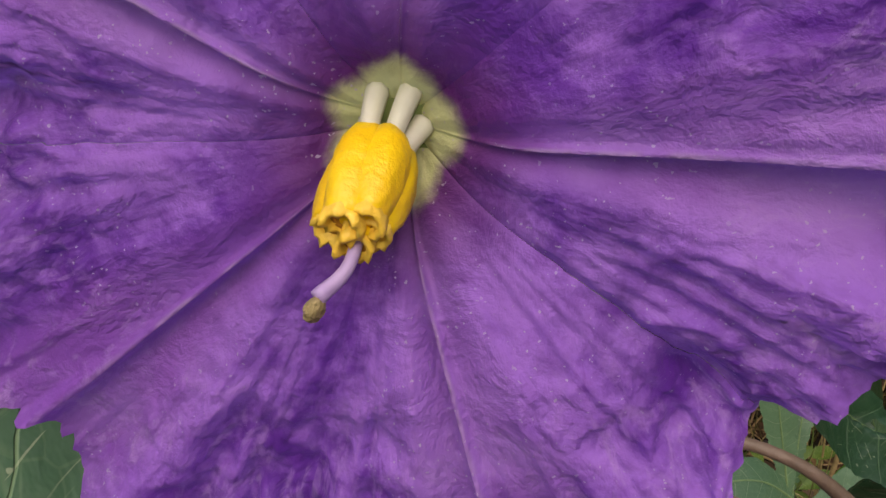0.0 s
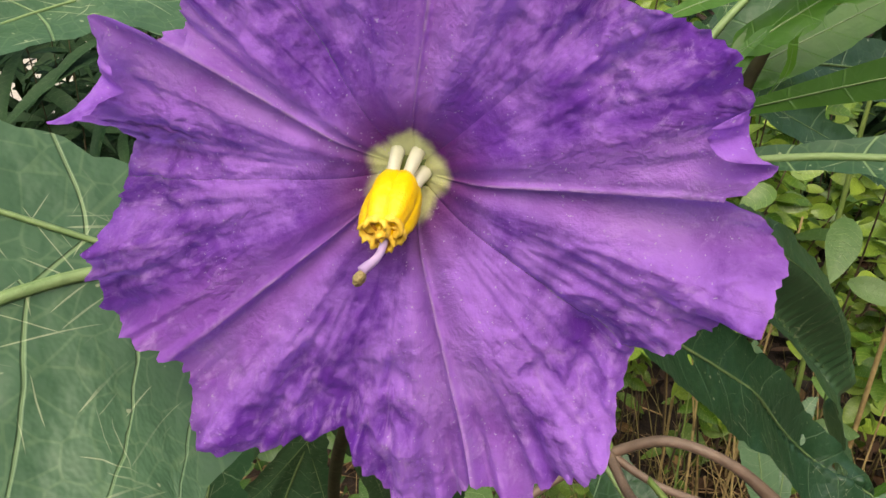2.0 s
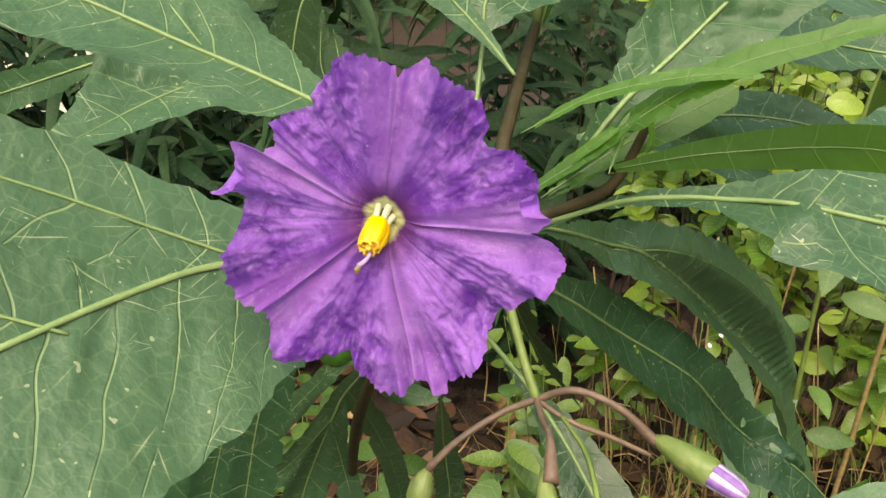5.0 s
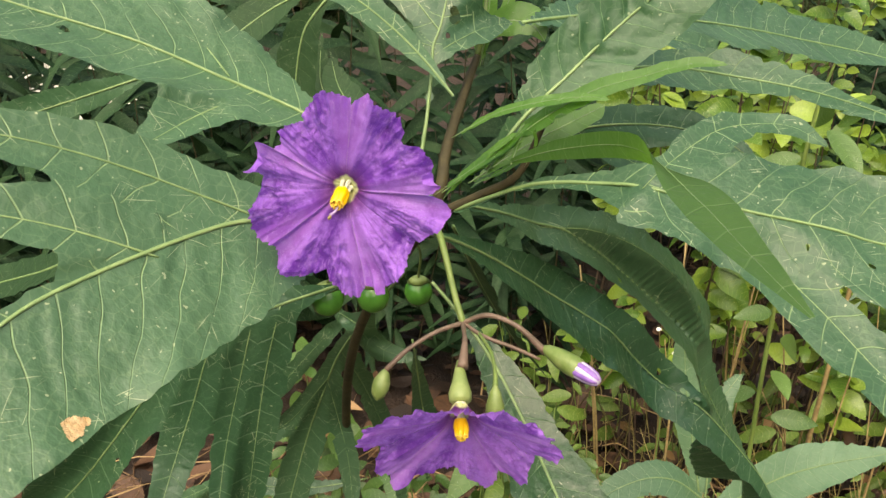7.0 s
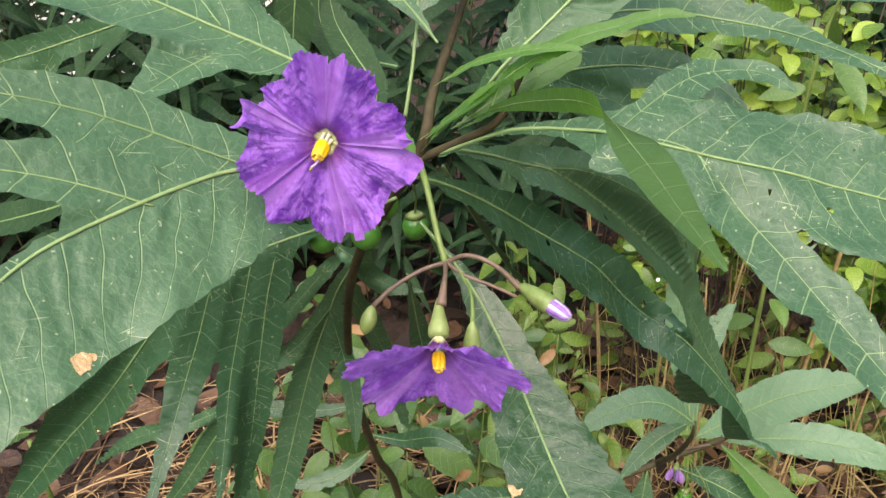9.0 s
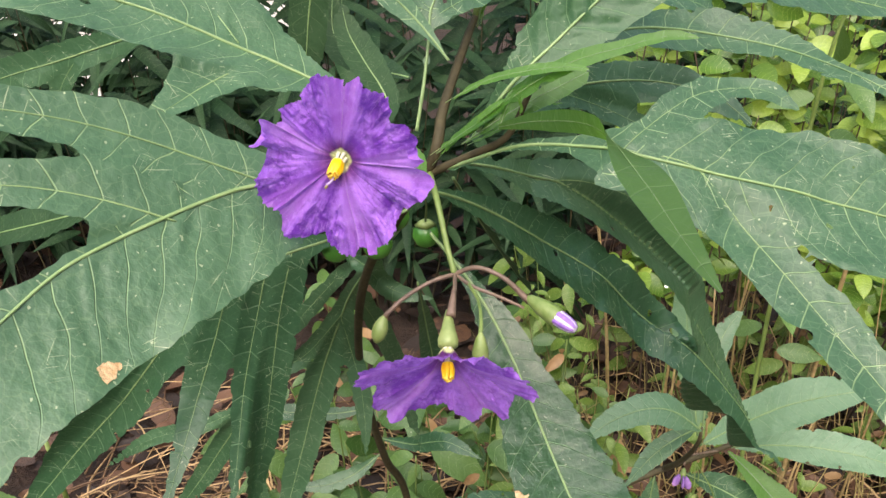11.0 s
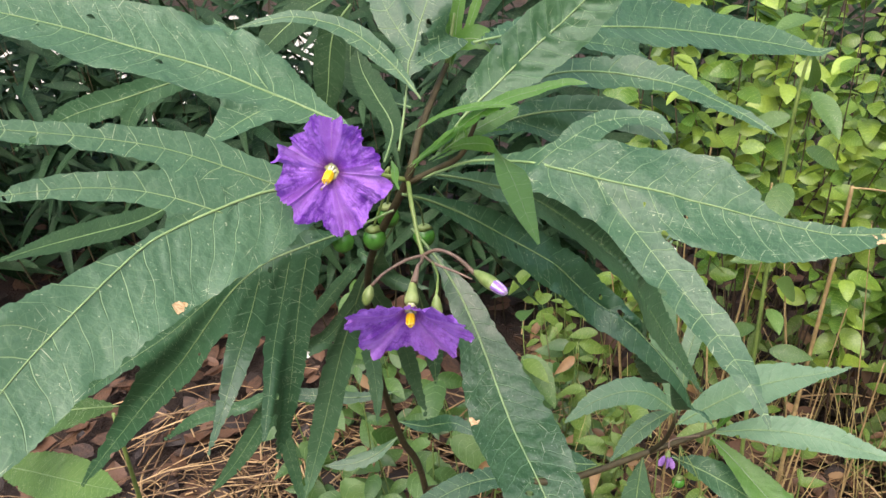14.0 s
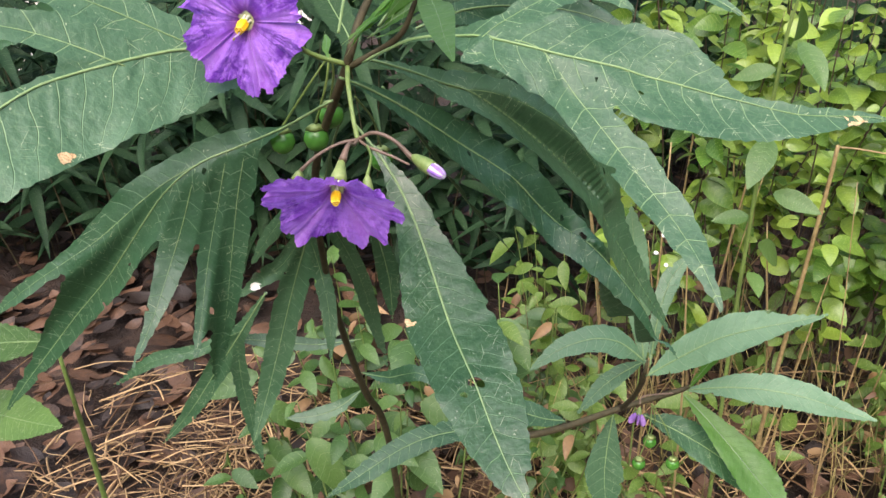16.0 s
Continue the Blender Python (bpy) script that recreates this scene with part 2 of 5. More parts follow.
STEM = plain_material("stem", (0.028, 0.025, 0.012), (0.085, 0.070, 0.034), 0.6, 220.0, 0.3, 0.001, 0.0, (1, 1, 1), 0.0, 0.0, 0.2)
GREEN_STEM = plain_material("green_stem", (0.10, 0.17, 0.035), (0.20, 0.27, 0.07), 0.45, 260.0)
RED_STALK = plain_material("red_stalk", (0.105, 0.070, 0.045), (0.22, 0.15, 0.105), 0.5, 300.0)
PETAL = petal_material("petal")
ANTHER = plain_material("anther", (0.92, 0.54, 0.004), (0.95, 0.68, 0.006), 0.36, 500.0, 0.4, 0.0005, 0.12)
PORE = plain_material("pore", (0.32, 0.12, 0.006), (0.58, 0.28, 0.012), 0.6, 600.0)
PORE_RIM = plain_material("pore_rim", (0.80, 0.46, 0.02), (0.92, 0.66, 0.10), 0.5, 600.0)
FILAMENT = plain_material("filament", (0.62, 0.62, 0.46), (0.80, 0.78, 0.66), 0.4, 400.0, 0.2, 0.0003, 0.25)
STYLE = plain_material("style", (0.42, 0.28, 0.55), (0.60, 0.46, 0.68), 0.4, 400.0, 0.2, 0.0003, 0.2)
STIGMA = plain_material("stigma", (0.24, 0.17, 0.06), (0.55, 0.45, 0.22), 0.8, 900.0, 1.0, 0.0006)
CALYX = plain_material("calyx", (0.12, 0.20, 0.04), (0.28, 0.34, 0.12), 0.4, 300.0, 0.3, 0.0006, 0.1)
BERRY = plain_material("berry", (0.040, 0.15, 0.020), (0.085, 0.26, 0.035), 0.22, 200.0, 0.1, 0.0005)
BUD_PALE = plain_material("pale_bud_petal", (0.52, 0.46, 0.60), (0.70, 0.66, 0.74), 0.5, 520.0, 0.4, 0.0006, 0.15)
BUD = plain_material("bud_petal", (0.20, 0.08, 0.40), (0.38, 0.22, 0.58), 0.5, 520.0, 0.4, 0.0006, 0.15, (1, 1, 0.2))
PETAL_SHRIVELLED = plain_material("shrivelled_petal", (0.16, 0.06, 0.30), (0.40, 0.22, 0.52), 0.6, 500.0, 0.6, 0.0006, 0.2)
SOIL = plain_material("soil", (0.014, 0.009, 0.006), (0.060, 0.034, 0.021), 0.9, 60.0, 1.0, 0.01)
LITTER = plain_material("leaf_litter", (0.018, 0.010, 0.006), (0.115, 0.058, 0.030), 0.6, 90.0, 0.6, 0.003, 0.0, (1, 1, 1), 0.0, 0.9)
STRAW = plain_material("straw", (0.10, 0.052, 0.021), (0.42, 0.28, 0.13), 0.55, 140.0, 0.4, 0.001, 0.0, (1, 1, 1), 0.0, 0.7)
GRASS = plain_material("pale_grass", (0.12, 0.10, 0.028), (0.38, 0.31, 0.12), 0.6, 160.0, 0.3, 0.001, 0.15, (1, 1, 1), 0.0, 0.8)
DRY = plain_material("dry_stem", (0.16, 0.105, 0.04), (0.40, 0.30, 0.13), 0.6, 160.0)
DEAD_LEAF = plain_material("dead_leaf", (0.10, 0.050, 0.020), (0.30, 0.18, 0.075), 0.6, 150.0, 0.4, 0.001, 0.1, (1, 1, 1), 0.8)
WHITE_PETAL = plain_material("white_petal", (0.70, 0.68, 0.55), (0.82, 0.80, 0.72), 0.5, 300.0)
# Foliage tone of the ring added against light from the low sky.
BLOCKER_FOLIAGE = plain_material("blocker_foliage", (0.012, 0.028, 0.008), (0.055, 0.095, 0.022), 0.8, 3.0, 1.0, 0.2)
TWIG = plain_material("twig", (0.05, 0.032, 0.022), (0.13, 0.085, 0.055), 0.7, 160.0)
# Pale tone of the added sheet that makes bright gaps behind the shrubs.
GAP_SHEET = plain_material("gap_sheet", (0.40, 0.36, 0.30), (0.66, 0.62, 0.54), 0.85, 30.0, 0.5, 0.004)
SCORCH = plain_material("scorched_leaf", (0.30, 0.17, 0.06), (0.60, 0.46, 0.26), 0.8, 500.0, 0.6, 0.0006)
# Tone lowered so that the colour itself carries the dense shade behind.
SHADE_LEAF = leaf_material("shade_foliage", (0.008, 0.028, 0.011), (0.029, 0.066, 0.026), (0.06, 0.11, 0.04), 0.55, 0.009, 0.3, True, 0.14, 0.12, (0.03, 0.07, 0.012))


# ---- builders ----
def part(name, bm, material, parent, label=""):
    """Links a bmesh as one mesh object under a thing or part."""
    mesh = bpy.data.meshes.new(name)
    bm.to_mesh(mesh)
    bm.free()
    return part_of_mesh(name, mesh, material, parent, label)


def part_of_mesh(name, mesh, material, parent, label=""):
    if not mesh.materials:
        mesh.materials.append(material)
    mesh.polygons.foreach_set("use_smooth", [True] * len(mesh.polygons))
    ob = new(name, mesh)
    ob.parent = parent
    if label:
        tagged(ob, label)
    return ob


def thing(name, label, category, group="", kind=""):
    return tagged(new(name), label, category, group, kind)


def spline(points, steps):
    """Catmull-Rom through rows of numbers, with that many steps to each stretch."""
    p = np.array(points, float)
    p = np.vstack([2 * p[0] - p[1], p, 2 * p[-1] - p[-2]])
    out = []
    for k in range(1, len(p) - 2):
        a, b, c, d = p[k - 1], p[k], p[k + 1], p[k + 2]
        for s in range(steps):
            u = s / steps
            out.append(0.5 * (2 * b + (c - a) * u + (2 * a - 5 * b + 4 * c - d) * u * u + (3 * b - a - 3 * c + d) * u ** 3))
    out.append(p[-2])
    return np.array(out)


def tangents(line):
    t = np.gradient(line, axis=0)
    return t / np.maximum(np.linalg.norm(t, axis=1, keepdims=True), 1e-9)


def tube(bm, points, radii, sides=7, steps=6):
    """A rounded stalk along a curve; radii at the curve's points."""
    rows = spline([(*p, r) for p, r in zip(points, radii)], steps)
    line, rad = rows[:, :3], np.maximum(rows[:, 3], 1e-5)
    way = tangents(line)
    up = np.array((0.31, 0.17, 0.93))
    rings = []
    for p, w, r in zip(line, way, rad):
        a = np.cross(w, up)
        if np.linalg.norm(a) < 1e-3:
            a = np.cross(w, (1, 0, 0))
        a /= np.linalg.norm(a)
        up = np.cross(a, w)
        rings.append([bm.verts.new(p + r * (math.cos(2 * math.pi * k / sides) * a + math.sin(2 * math.pi * k / sides) * up)) for k in range(sides)])
    for one, two in zip(rings, rings[1:]):
        for k in range(sides):
            bm.faces.new((one[k], one[(k + 1) % sides], two[(k + 1) % sides], two[k]))
    bm.faces.new(rings[0][::-1])
    bm.faces.new(rings[-1])


def stalk(name, points, radii, material, parent, label="", sides=8):
    bm = bmesh.new()
    tube(bm, points, radii, sides)
    return part(name, bm, material, parent, label)


def ribbon(bm, rows, normal, seed, cup=0.10, wave=0.16, steps=7, across=6, drop=0.0):
    """A blade along a curve. Rows: x, y, z in metres and the half widths in millimetres left and right of the way."""
    uv_layer = bm.loops.layers.uv.verify()
    rows = spline(rows, steps)
    line, left, right = rows[:, :3], np.maximum(rows[:, 3], 0.15) / 1000, np.maximum(rows[:, 4], 0.15) / 1000
    way = tangents(line)
    length = np.concatenate([[0], np.cumsum(np.linalg.norm(np.diff(line, axis=0), axis=1))])
    normal = np.array(normal, float)
    normals = spline(normal, steps) if normal.ndim == 2 else [normal] * len(line)
    grid, coords = [], []
    for k, (p, w) in enumerate(zip(line, way)):
        side = np.cross(normals[k], w)
        side /= max(np.linalg.norm(side), 1e-6)
        up = np.cross(w, side)
        row, cs = [], []
        for j in range(-across, across + 1):
            u = j / across
            half = left[k] if u > 0 else right[k]
            off = u * half
            s = length[k]
            ripple = noise.noise((s * 55, seed * 3.1 + (2.0 if u > 0 else 0.0), 0.0)) + 0.5 * noise.noise((s * 140, seed * 5.3 + u, 1.7))
            quilt = 0.035 * math.sin(2 * math.pi * (s - 0.75 * abs(off)) / 0.0085) * min(1, half / 0.012) * (1 - u * u)
            lift = half * (cup * abs(u) ** 1.4 + wave * ripple * u * u + quilt * 0.5) - drop
            tooth = 1 + 0.035 * noise.noise((s * 420, seed, 4.0)) * abs(u)
            row.append(bm.verts.new(p + side * off * tooth + up * lift))
            cs.append((off, s + seed * 0.37))
        grid.append(row)
        coords.append(cs)
    for k in range(len(grid) - 1):
        for j in range(2 * across):
            face = bm.faces.new((grid[k][j], grid[k + 1][j], grid[k + 1][j + 1], grid[k][j + 1]))
            for loop, (a, b) in zip(face.loops, ((k, j), (k + 1, j), (k + 1, j + 1), (k, j + 1))):
                loop[uv_layer].uv = coords[a][b]
    return line, way, normal


def blade(ribbons, normal, seed, holes=(), cup=0.10, wave=0.16, quilted=0.5):
    """One continuous lobed blade: the union of all ribbons on a gently bent sheet, cut out along its outline and round its holes.
    Returns its bmesh and, for each ribbon, the line of its rib on the sheet."""
    n = np.array(normal, float)
    n /= np.linalg.norm(n)
    lines = [spline(rows, 10) for rows in ribbons]
    origin = lines[0][0, :3]
    e1 = lines[0][-1, :3] - origin
    e1 -= (e1 @ n) * n
    e1 /= np.linalg.norm(e1)
    e2 = np.cross(n, e1)
    frame_ = np.stack([e1, e2, n], 1)
    flat = []
    for rows in lines:
        q = (rows[:, :3] - origin) @ frame_
        t = np.gradient(q[:, :2], axis=0)
        t /= np.maximum(np.linalg.norm(t, axis=1, keepdims=True), 1e-9)
        s = np.concatenate([[0], np.cumsum(np.linalg.norm(np.diff(q, axis=0), axis=1))])
        flat.append((q[:, :2], q[:, 2], t, s, np.maximum(rows[:, 3], 0.15) / 1000, np.maximum(rows[:, 4], 0.15) / 1000))
    every = np.vstack([f[0] for f in flat])
    heights = np.concatenate([f[1] for f in flat])
    reach = max(max(f[4].max(), f[5].max()) for f in flat) + 0.003
    lo, hi = every.min(0) - reach, every.max(0) + reach
    h = max(0.0011, math.sqrt((hi - lo).prod() / 22000))
    nu, nv = int((hi[0] - lo[0]) / h) + 2, int((hi[1] - lo[1]) / h) + 2
    gu, gv = np.meshgrid(lo[0] + h * np.arange(nu), lo[1] + h * np.arange(nv), indexing="ij")
    pts = np.stack([gu.ravel(), gv.ravel()], 1)

    def field(p):
        """For points on the sheet: how far inside, and for each the nearest ribbon's place along, place across and half width."""
        values, data = [], []
        for q, w, t, s, left, right in flat:
            d2 = ((p[:, None, :] - q[None]) ** 2).sum(2)
            i = d2.argmin(1)
            d = np.sqrt(d2[np.arange(len(p)), i])
            off = p - q[i]
            sign = np.where(t[i, 0] * off[:, 1] - t[i, 1] * off[:, 0] > 0, 1.0, -1.0)
            ahead = (off * t[i]).sum(1)
            aside = np.abs(t[i, 0] * off[:, 1] - t[i, 1] * off[:, 0])
            half = np.where(sign > 0, left[i], right[i])
            values.append(half - d)
            data.append(np.stack([s[i] + ahead, sign * aside, half], 1))
        values = np.array(values)
        soft = 0.0013
        top = values.max(0)
        inside = top + soft * np.log(np.exp((values - top) / soft).sum(0)) - soft * 0.3
        return inside, values.argmax(0), np.array(data)

    inside, owner, data = field(pts)
    teeth = np.array([noise.noise((u * 260, v * 260, seed)) + 0.7 * noise.noise((u * 90, v * 90, seed + 3)) for u, v in pts])
    bites = np.array([max(0.0, noise.noise((u * 150, v * 150, seed + 31)) - 0.42) for u, v in pts])
    inside = inside + (0.0008 * teeth - 0.009 * bites) * np.clip(reach / 0.012, 0.3, 1.2)
    for x, y, z, r in holes:
        c = (np.array((x, y, z)) - origin) @ frame_
        ang = np.arctan2(pts[:, 1] - c[1], pts[:, 0] - c[0])
        rim = r / 1000 * (1 + 0.3 * np.sin(2 * ang + seed) + 0.15 * np.sin(3 * ang))
        inside = np.minimum(inside, np.hypot(pts[:, 0] - c[0], pts[:, 1] - c[1]) - rim)
    inside = inside.reshape(nu, nv)

    def sheet(p):
        if len(p) > 4000:
            return np.concatenate([sheet(p[k:k + 4000]) for k in range(0, len(p), 4000)])
        d2 = ((p[:, None, :] - every[None]) ** 2).sum(2)
        wt = 1 / (d2 + 0.0025 ** 2) ** 2
        return (wt * heights).sum(1) / wt.sum(1)

    bm = bmesh.new()
    uv_layer = bm.loops.layers.uv.verify()
    spots, made, faces = [], {}, []

    def vert(key, u, v):
        if key not in made:
            made[key] = len(spots)
            spots.append((u, v))
        return made[key]

    busy = np.argwhere((inside[:-1, :-1] > 0) | (inside[1:, :-1] > 0) | (inside[1:, 1:] > 0) | (inside[:-1, 1:] > 0))
    for i, j in busy:
        ring = []
        corners = ((i, j), (i + 1, j), (i + 1, j + 1), (i, j + 1))
        for k in range(4):
            a, b = corners[k], corners[(k + 1) % 4]
            fa, fb = inside[a], inside[b]
            if fa > 0:
                ring.append(vert(a, gu[a], gv[a]))
            if (fa > 0) != (fb > 0):
                u = min(0.97, max(0.03, fa / (fa - fb)))
                ring.append(vert((min(a, b), max(a, b)), gu[a] + u * (gu[b] - gu[a]), gv[a] + u * (gv[b] - gv[a])))
        if len(ring) >= 3:
            faces.append(ring)
    spots = np.array(spots)
    _, who, info = field(spots)
    base = sheet(spots)
    own = info[who, np.arange(len(spots))]
    verts = []
    for k, (u, v) in enumerate(spots):
        s, off, half = own[k]
        rel = min(1.0, abs(off) / max(half, 0.001))
        ripple = noise.noise((u * 45, v * 45, seed * 3.1)) + 0.5 * noise.noise((u * 120, v * 120, seed * 5.3))
        quilt = 0.03 * math.sin(2 * math.pi * (s - 0.75 * abs(off)) / 0.0085 + 1.5 * noise.noise((u * 40, v * 40, seed))) * min(1, half / 0.012) * (1 - rel * rel)
        quilt *= 0.35 + 2.2 * noise.noise((u * 95, v * 95, seed + 9))
        w = base[k] + half * (cup * rel ** 1.4 + wave * ripple * rel * rel + quilt * quilted) + 0.0012 * noise.noise((u * 30, v * 30, seed)) * min(1, abs(off) / 0.004)
        verts.append(bm.verts.new(origin + frame_ @ np.array((u, v, w))))
    centres = np.array([spots[r].mean(0) for r in faces])
    _, face_owner, _ = field(centres)
    for ring, who in zip(faces, face_owner):
        try:
            face = bm.faces.new([verts[k] for k in ring])
        except ValueError:
            continue
        for loop, k in zip(face.loops, ring):
            loop[uv_layer].uv = (info[who, k, 1], info[who, k, 0] + seed * 0.37 + who * 0.05)
    ribs = []
    for q, w, t, s, left, right in flat:
        z = sheet(q)
        ribs.append(origin + np.column_stack([q, z]) @ frame_.T)
    return bm, ribs


def leaf(label, normal, ribbons, holes=(), owner=None, material=None, cup=0.10, wave=0.16, strips=False):
    """A leaf of the plant: one blade with its lobes, and a raised midrib or side rib for each."""
    leaf.count += 1
    owner = owner or plant
    young = "young" in label or "light green" in label
    if strips:
        bm = bmesh.new()
        ribs = [ribbon(bm, rows, normal, leaf.count + 0.13 * k, cup, wave, drop=0.0007 * k)[0] for k, rows in enumerate(ribbons)]
    else:
        bm, ribs = blade(ribbons, normal, leaf.count * 1.0, holes, cup, wave, 3.0 if "crinkled" in label else 0.3)
    # the leaves hanging behind take a darker tone with their shade painted in
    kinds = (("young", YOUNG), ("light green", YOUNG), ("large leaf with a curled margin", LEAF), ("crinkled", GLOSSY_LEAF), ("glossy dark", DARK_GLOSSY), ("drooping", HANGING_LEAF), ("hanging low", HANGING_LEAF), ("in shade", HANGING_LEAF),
             ("older", SHADE_LEAF), ("light blue-green", SKYLIT_LEAF), ("twisted and folded", PALE_LEAF))
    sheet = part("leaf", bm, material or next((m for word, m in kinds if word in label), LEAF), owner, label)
    up = np.array(normal if not strips or np.ndim(normal) == 1 else normal[2])
    up = up / np.linalg.norm(up)
    for k, line in enumerate(ribs):
        thick = (0.00072 if k == 0 else 0.00030) * (0.75 if young else 1.0) * min(1.0, max(row[3] for row in ribbons[k]) / 10) * (0.35 if "twisted and folded" in label else 1.0)
        few = line[::7 if strips else 5]
        radii = [thick * (1 - 0.85 * s / (len(few) - 1)) for s in range(len(few))]
        stalk("midrib" if k == 0 else "side_rib", few + up * thick * 0.2, radii, MIDRIB, sheet, "pale yellow-green rib", 6)
    leaf.made.append(sheet)
    return sheet


leaf.count, leaf.made = 0, []


def scorch(sheet, at, radius, label="dry brown scorched patch"):
    """A withered patch on a blade, following its surface."""
    at = Vector(at)
    bm = bmesh.new()
    bm.from_mesh(sheet.data)
    near = min(bm.verts, key=lambda v: (v.co - at).length).co.copy()
    bmesh.ops.delete(bm, geom=[f for f in bm.faces if (f.calc_center_median() - near).length > radius * 2.2], context="FACES")
    bmesh.ops.subdivide_edges(bm, edges=bm.edges[:], cuts=4, use_grid_fill=True)
    away = [f for f in bm.faces if (f.calc_center_median() - near).length > radius * (0.8 + 0.9 * noise.noise(f.calc_center_median() * 420))]
    bmesh.ops.delete(bm, geom=away, context="FACES")
    bm.normal_update()
    lift = 1 if sum((v.normal for v in bm.verts), Vector()).dot(Vector((0, -0.6, 0.8))) > 0 else -1
    for v in bm.verts:
        v.co += v.normal * lift * (0.00035 + 0.0003 * noise.noise(v.co * 900))
    part("scorched_patch", bm, SCORCH, sheet, label)



# ---- ground ----
def ground_sheet():
    xs = np.concatenate([np.linspace(-40, -1.6, 12), np.linspace(-1.5, 2.0, 60), np.linspace(2.2, 40, 12)])
    ys = np.concatenate([np.linspace(-40, -0.8, 10), np.linspace(-0.7, 2.6, 56), np.linspace(2.8, 60, 14)])
    bm = bmesh.new()
    grid = [[bm.verts.new((x, y, 0.03 * noise.noise((x * 1.7, y * 1.7, 0)) + 0.012 * noise.noise((x * 9, y * 9, 3)) - 0.02)) for x in xs] for y in ys]
    for r, s in zip(grid, grid[1:]):
        for k in range(len(xs) - 1):
            bm.faces.new((r[k], r[k + 1], s[k + 1], s[k]))
    ob = part("ground", bm, SOIL, None)
    return tagged(ob, "dark brown soil under leaf litter", "ground", kind="structure")


ground_sheet()


def low_sky_blocker():
    """A rough tree-like wall added all round; closes the place and blocks low sky."""
    bm = bmesh.new()
    sides, levels = 96, 14
    grid = []
    for k in range(levels + 1):
        row = []
        for s in range(sides):
            a = 2 * math.pi * s / sides
            ex, ey = math.cos(a), math.sin(a)
            far = 7.5 + 1.3 * noise.noise((ex * 6, ey * 6, k * 0.5)) + 0.6 * noise.noise((ex * 17, ey * 17, k * 1.3))
            top = 3.4 + 1.0 * noise.noise((ex * 5, ey * 5, 9.0)) + 0.4 * noise.noise((ex * 14, ey * 14, 4.0))
            row.append(bm.verts.new((ex * far, ey * far, -0.1 + top * k / levels)))
        grid.append(row)
    for a, b in zip(grid, grid[1:]):
        for s in range(sides):
            bm.faces.new((a[s], a[(s + 1) % sides], b[(s + 1) % sides], b[s]))
    tagged(part("backdrop", bm, BLOCKER_FOLIAGE, None), "dark green tree-like ring added to block low sky light", "trees", kind="structure")


low_sky_blocker()

rng = random.Random(7)


def scatter_litter(count):
    """Curled dead leaves lying on the soil."""
    bm = bmesh.new()
    for _ in range(count):
        x, y = rng.uniform(-1.5, 1.5), rng.uniform(0.25, 2.4)
        size = rng.uniform(0.012, 0.038)
        wide = size * rng.uniform(0.38, 0.7)
        m = pose(x, y, 0.004 + rng.uniform(0, 0.018), rng.uniform(-22, 22), rng.uniform(-22, 22), rng.uniform(0, 360))
        curl = rng.uniform(-0.5, 0.9)
        rows = []
        for k in range(5):
            u = k / 4 * 2 - 1
            half = wide * (1 - abs(u) ** 2.2) + 0.001
            z = curl * size * 0.35 * u * u
            rows.append([bm.verts.new(m @ Vector((u * size, v * half, z + curl * wide * 0.4 * abs(v)))) for v in (-1, 0, 1)])
        for a, b in zip(rows, rows[1:]):
            for k in range(2):
                bm.faces.new((a[k], b[k], b[k + 1], a[k + 1]))
    tagged(part("leaf_litter", bm, LITTER, None), "brown dead leaves lying over the soil", "leaf litter", kind="stuff")


def scatter_straw(count):
    bm = bmesh.new()
    for k in range(count):
        if k % 2:
            x, y = rng.gauss(-0.30, 0.20), rng.gauss(0.60, 0.14)
        else:
            x, y = rng.gauss(0.30, 0.30), rng.gauss(0.72, 0.18)
        z = rng.uniform(0.008, 0.05)
        a, long = rng.uniform(0, math.pi), rng.uniform(0.03, 0.16)
        d = Vector((math.cos(a), math.sin(a), rng.uniform(-0.15, 0.15))) * long
        p = Vector((x, y, z))
        bend = Vector((rng.uniform(-1, 1), rng.uniform(-1, 1), rng.uniform(0, 1))) * 0.012
        r = rng.uniform(0.0005, 0.0019)
        tube(bm, [p - d / 2, p + bend, p + d / 2], [r, r, r * 0.6], 4, 3)
    tagged(part("straw", bm, STRAW, None), "loose dry straw and thin twigs on the soil", "straw", kind="stuff")


scatter_litter(4200)
scatter_straw(1500)


# ---- the plant with the violet flowers ----
plant = thing("flowering_shrub", "green shrub with deeply lobed leaves and violet flowers", "shrub")
stalk("stem", [(-0.03, 0.45, -0.03), (-0.041, 0.400, 0.297), (-0.054, 0.360, 0.398), (-0.053, 0.300, 0.505), (-0.040, 0.230, 0.608), (-0.016, 0.160, 0.698), (0.0187, 0.112, 0.767), (0.023, 0.125, 0.787), (0.0285, 0.155, 0.805), (0.031, 0.165, 0.812)], [0.0040, 0.0037, 0.0033, 0.0029, 0.0025, 0.0022, 0.0021, 0.0019, 0.0016, 0.0013], STEM, plant, "dark brown-green main stem")
stalk("shoot", [(0.031, 0.165, 0.812), (0.0325, 0.168, 0.822), (0.034, 0.175, 0.836)], [0.0013, 0.0011, 0.0006], GREEN_STEM, plant, "bright green tip of the main stem")
stalk("branch", [(0.0187, 0.112, 0.766), (0.035, 0.108, 0.7755), (0.047, 0.101, 0.785), (0.053, 0.10, 0.798), (0.056, 0.102, 0.806)], [0.0017, 0.0015, 0.0013, 0.0010, 0.0006], STEM, plant, "short dark side shoot")
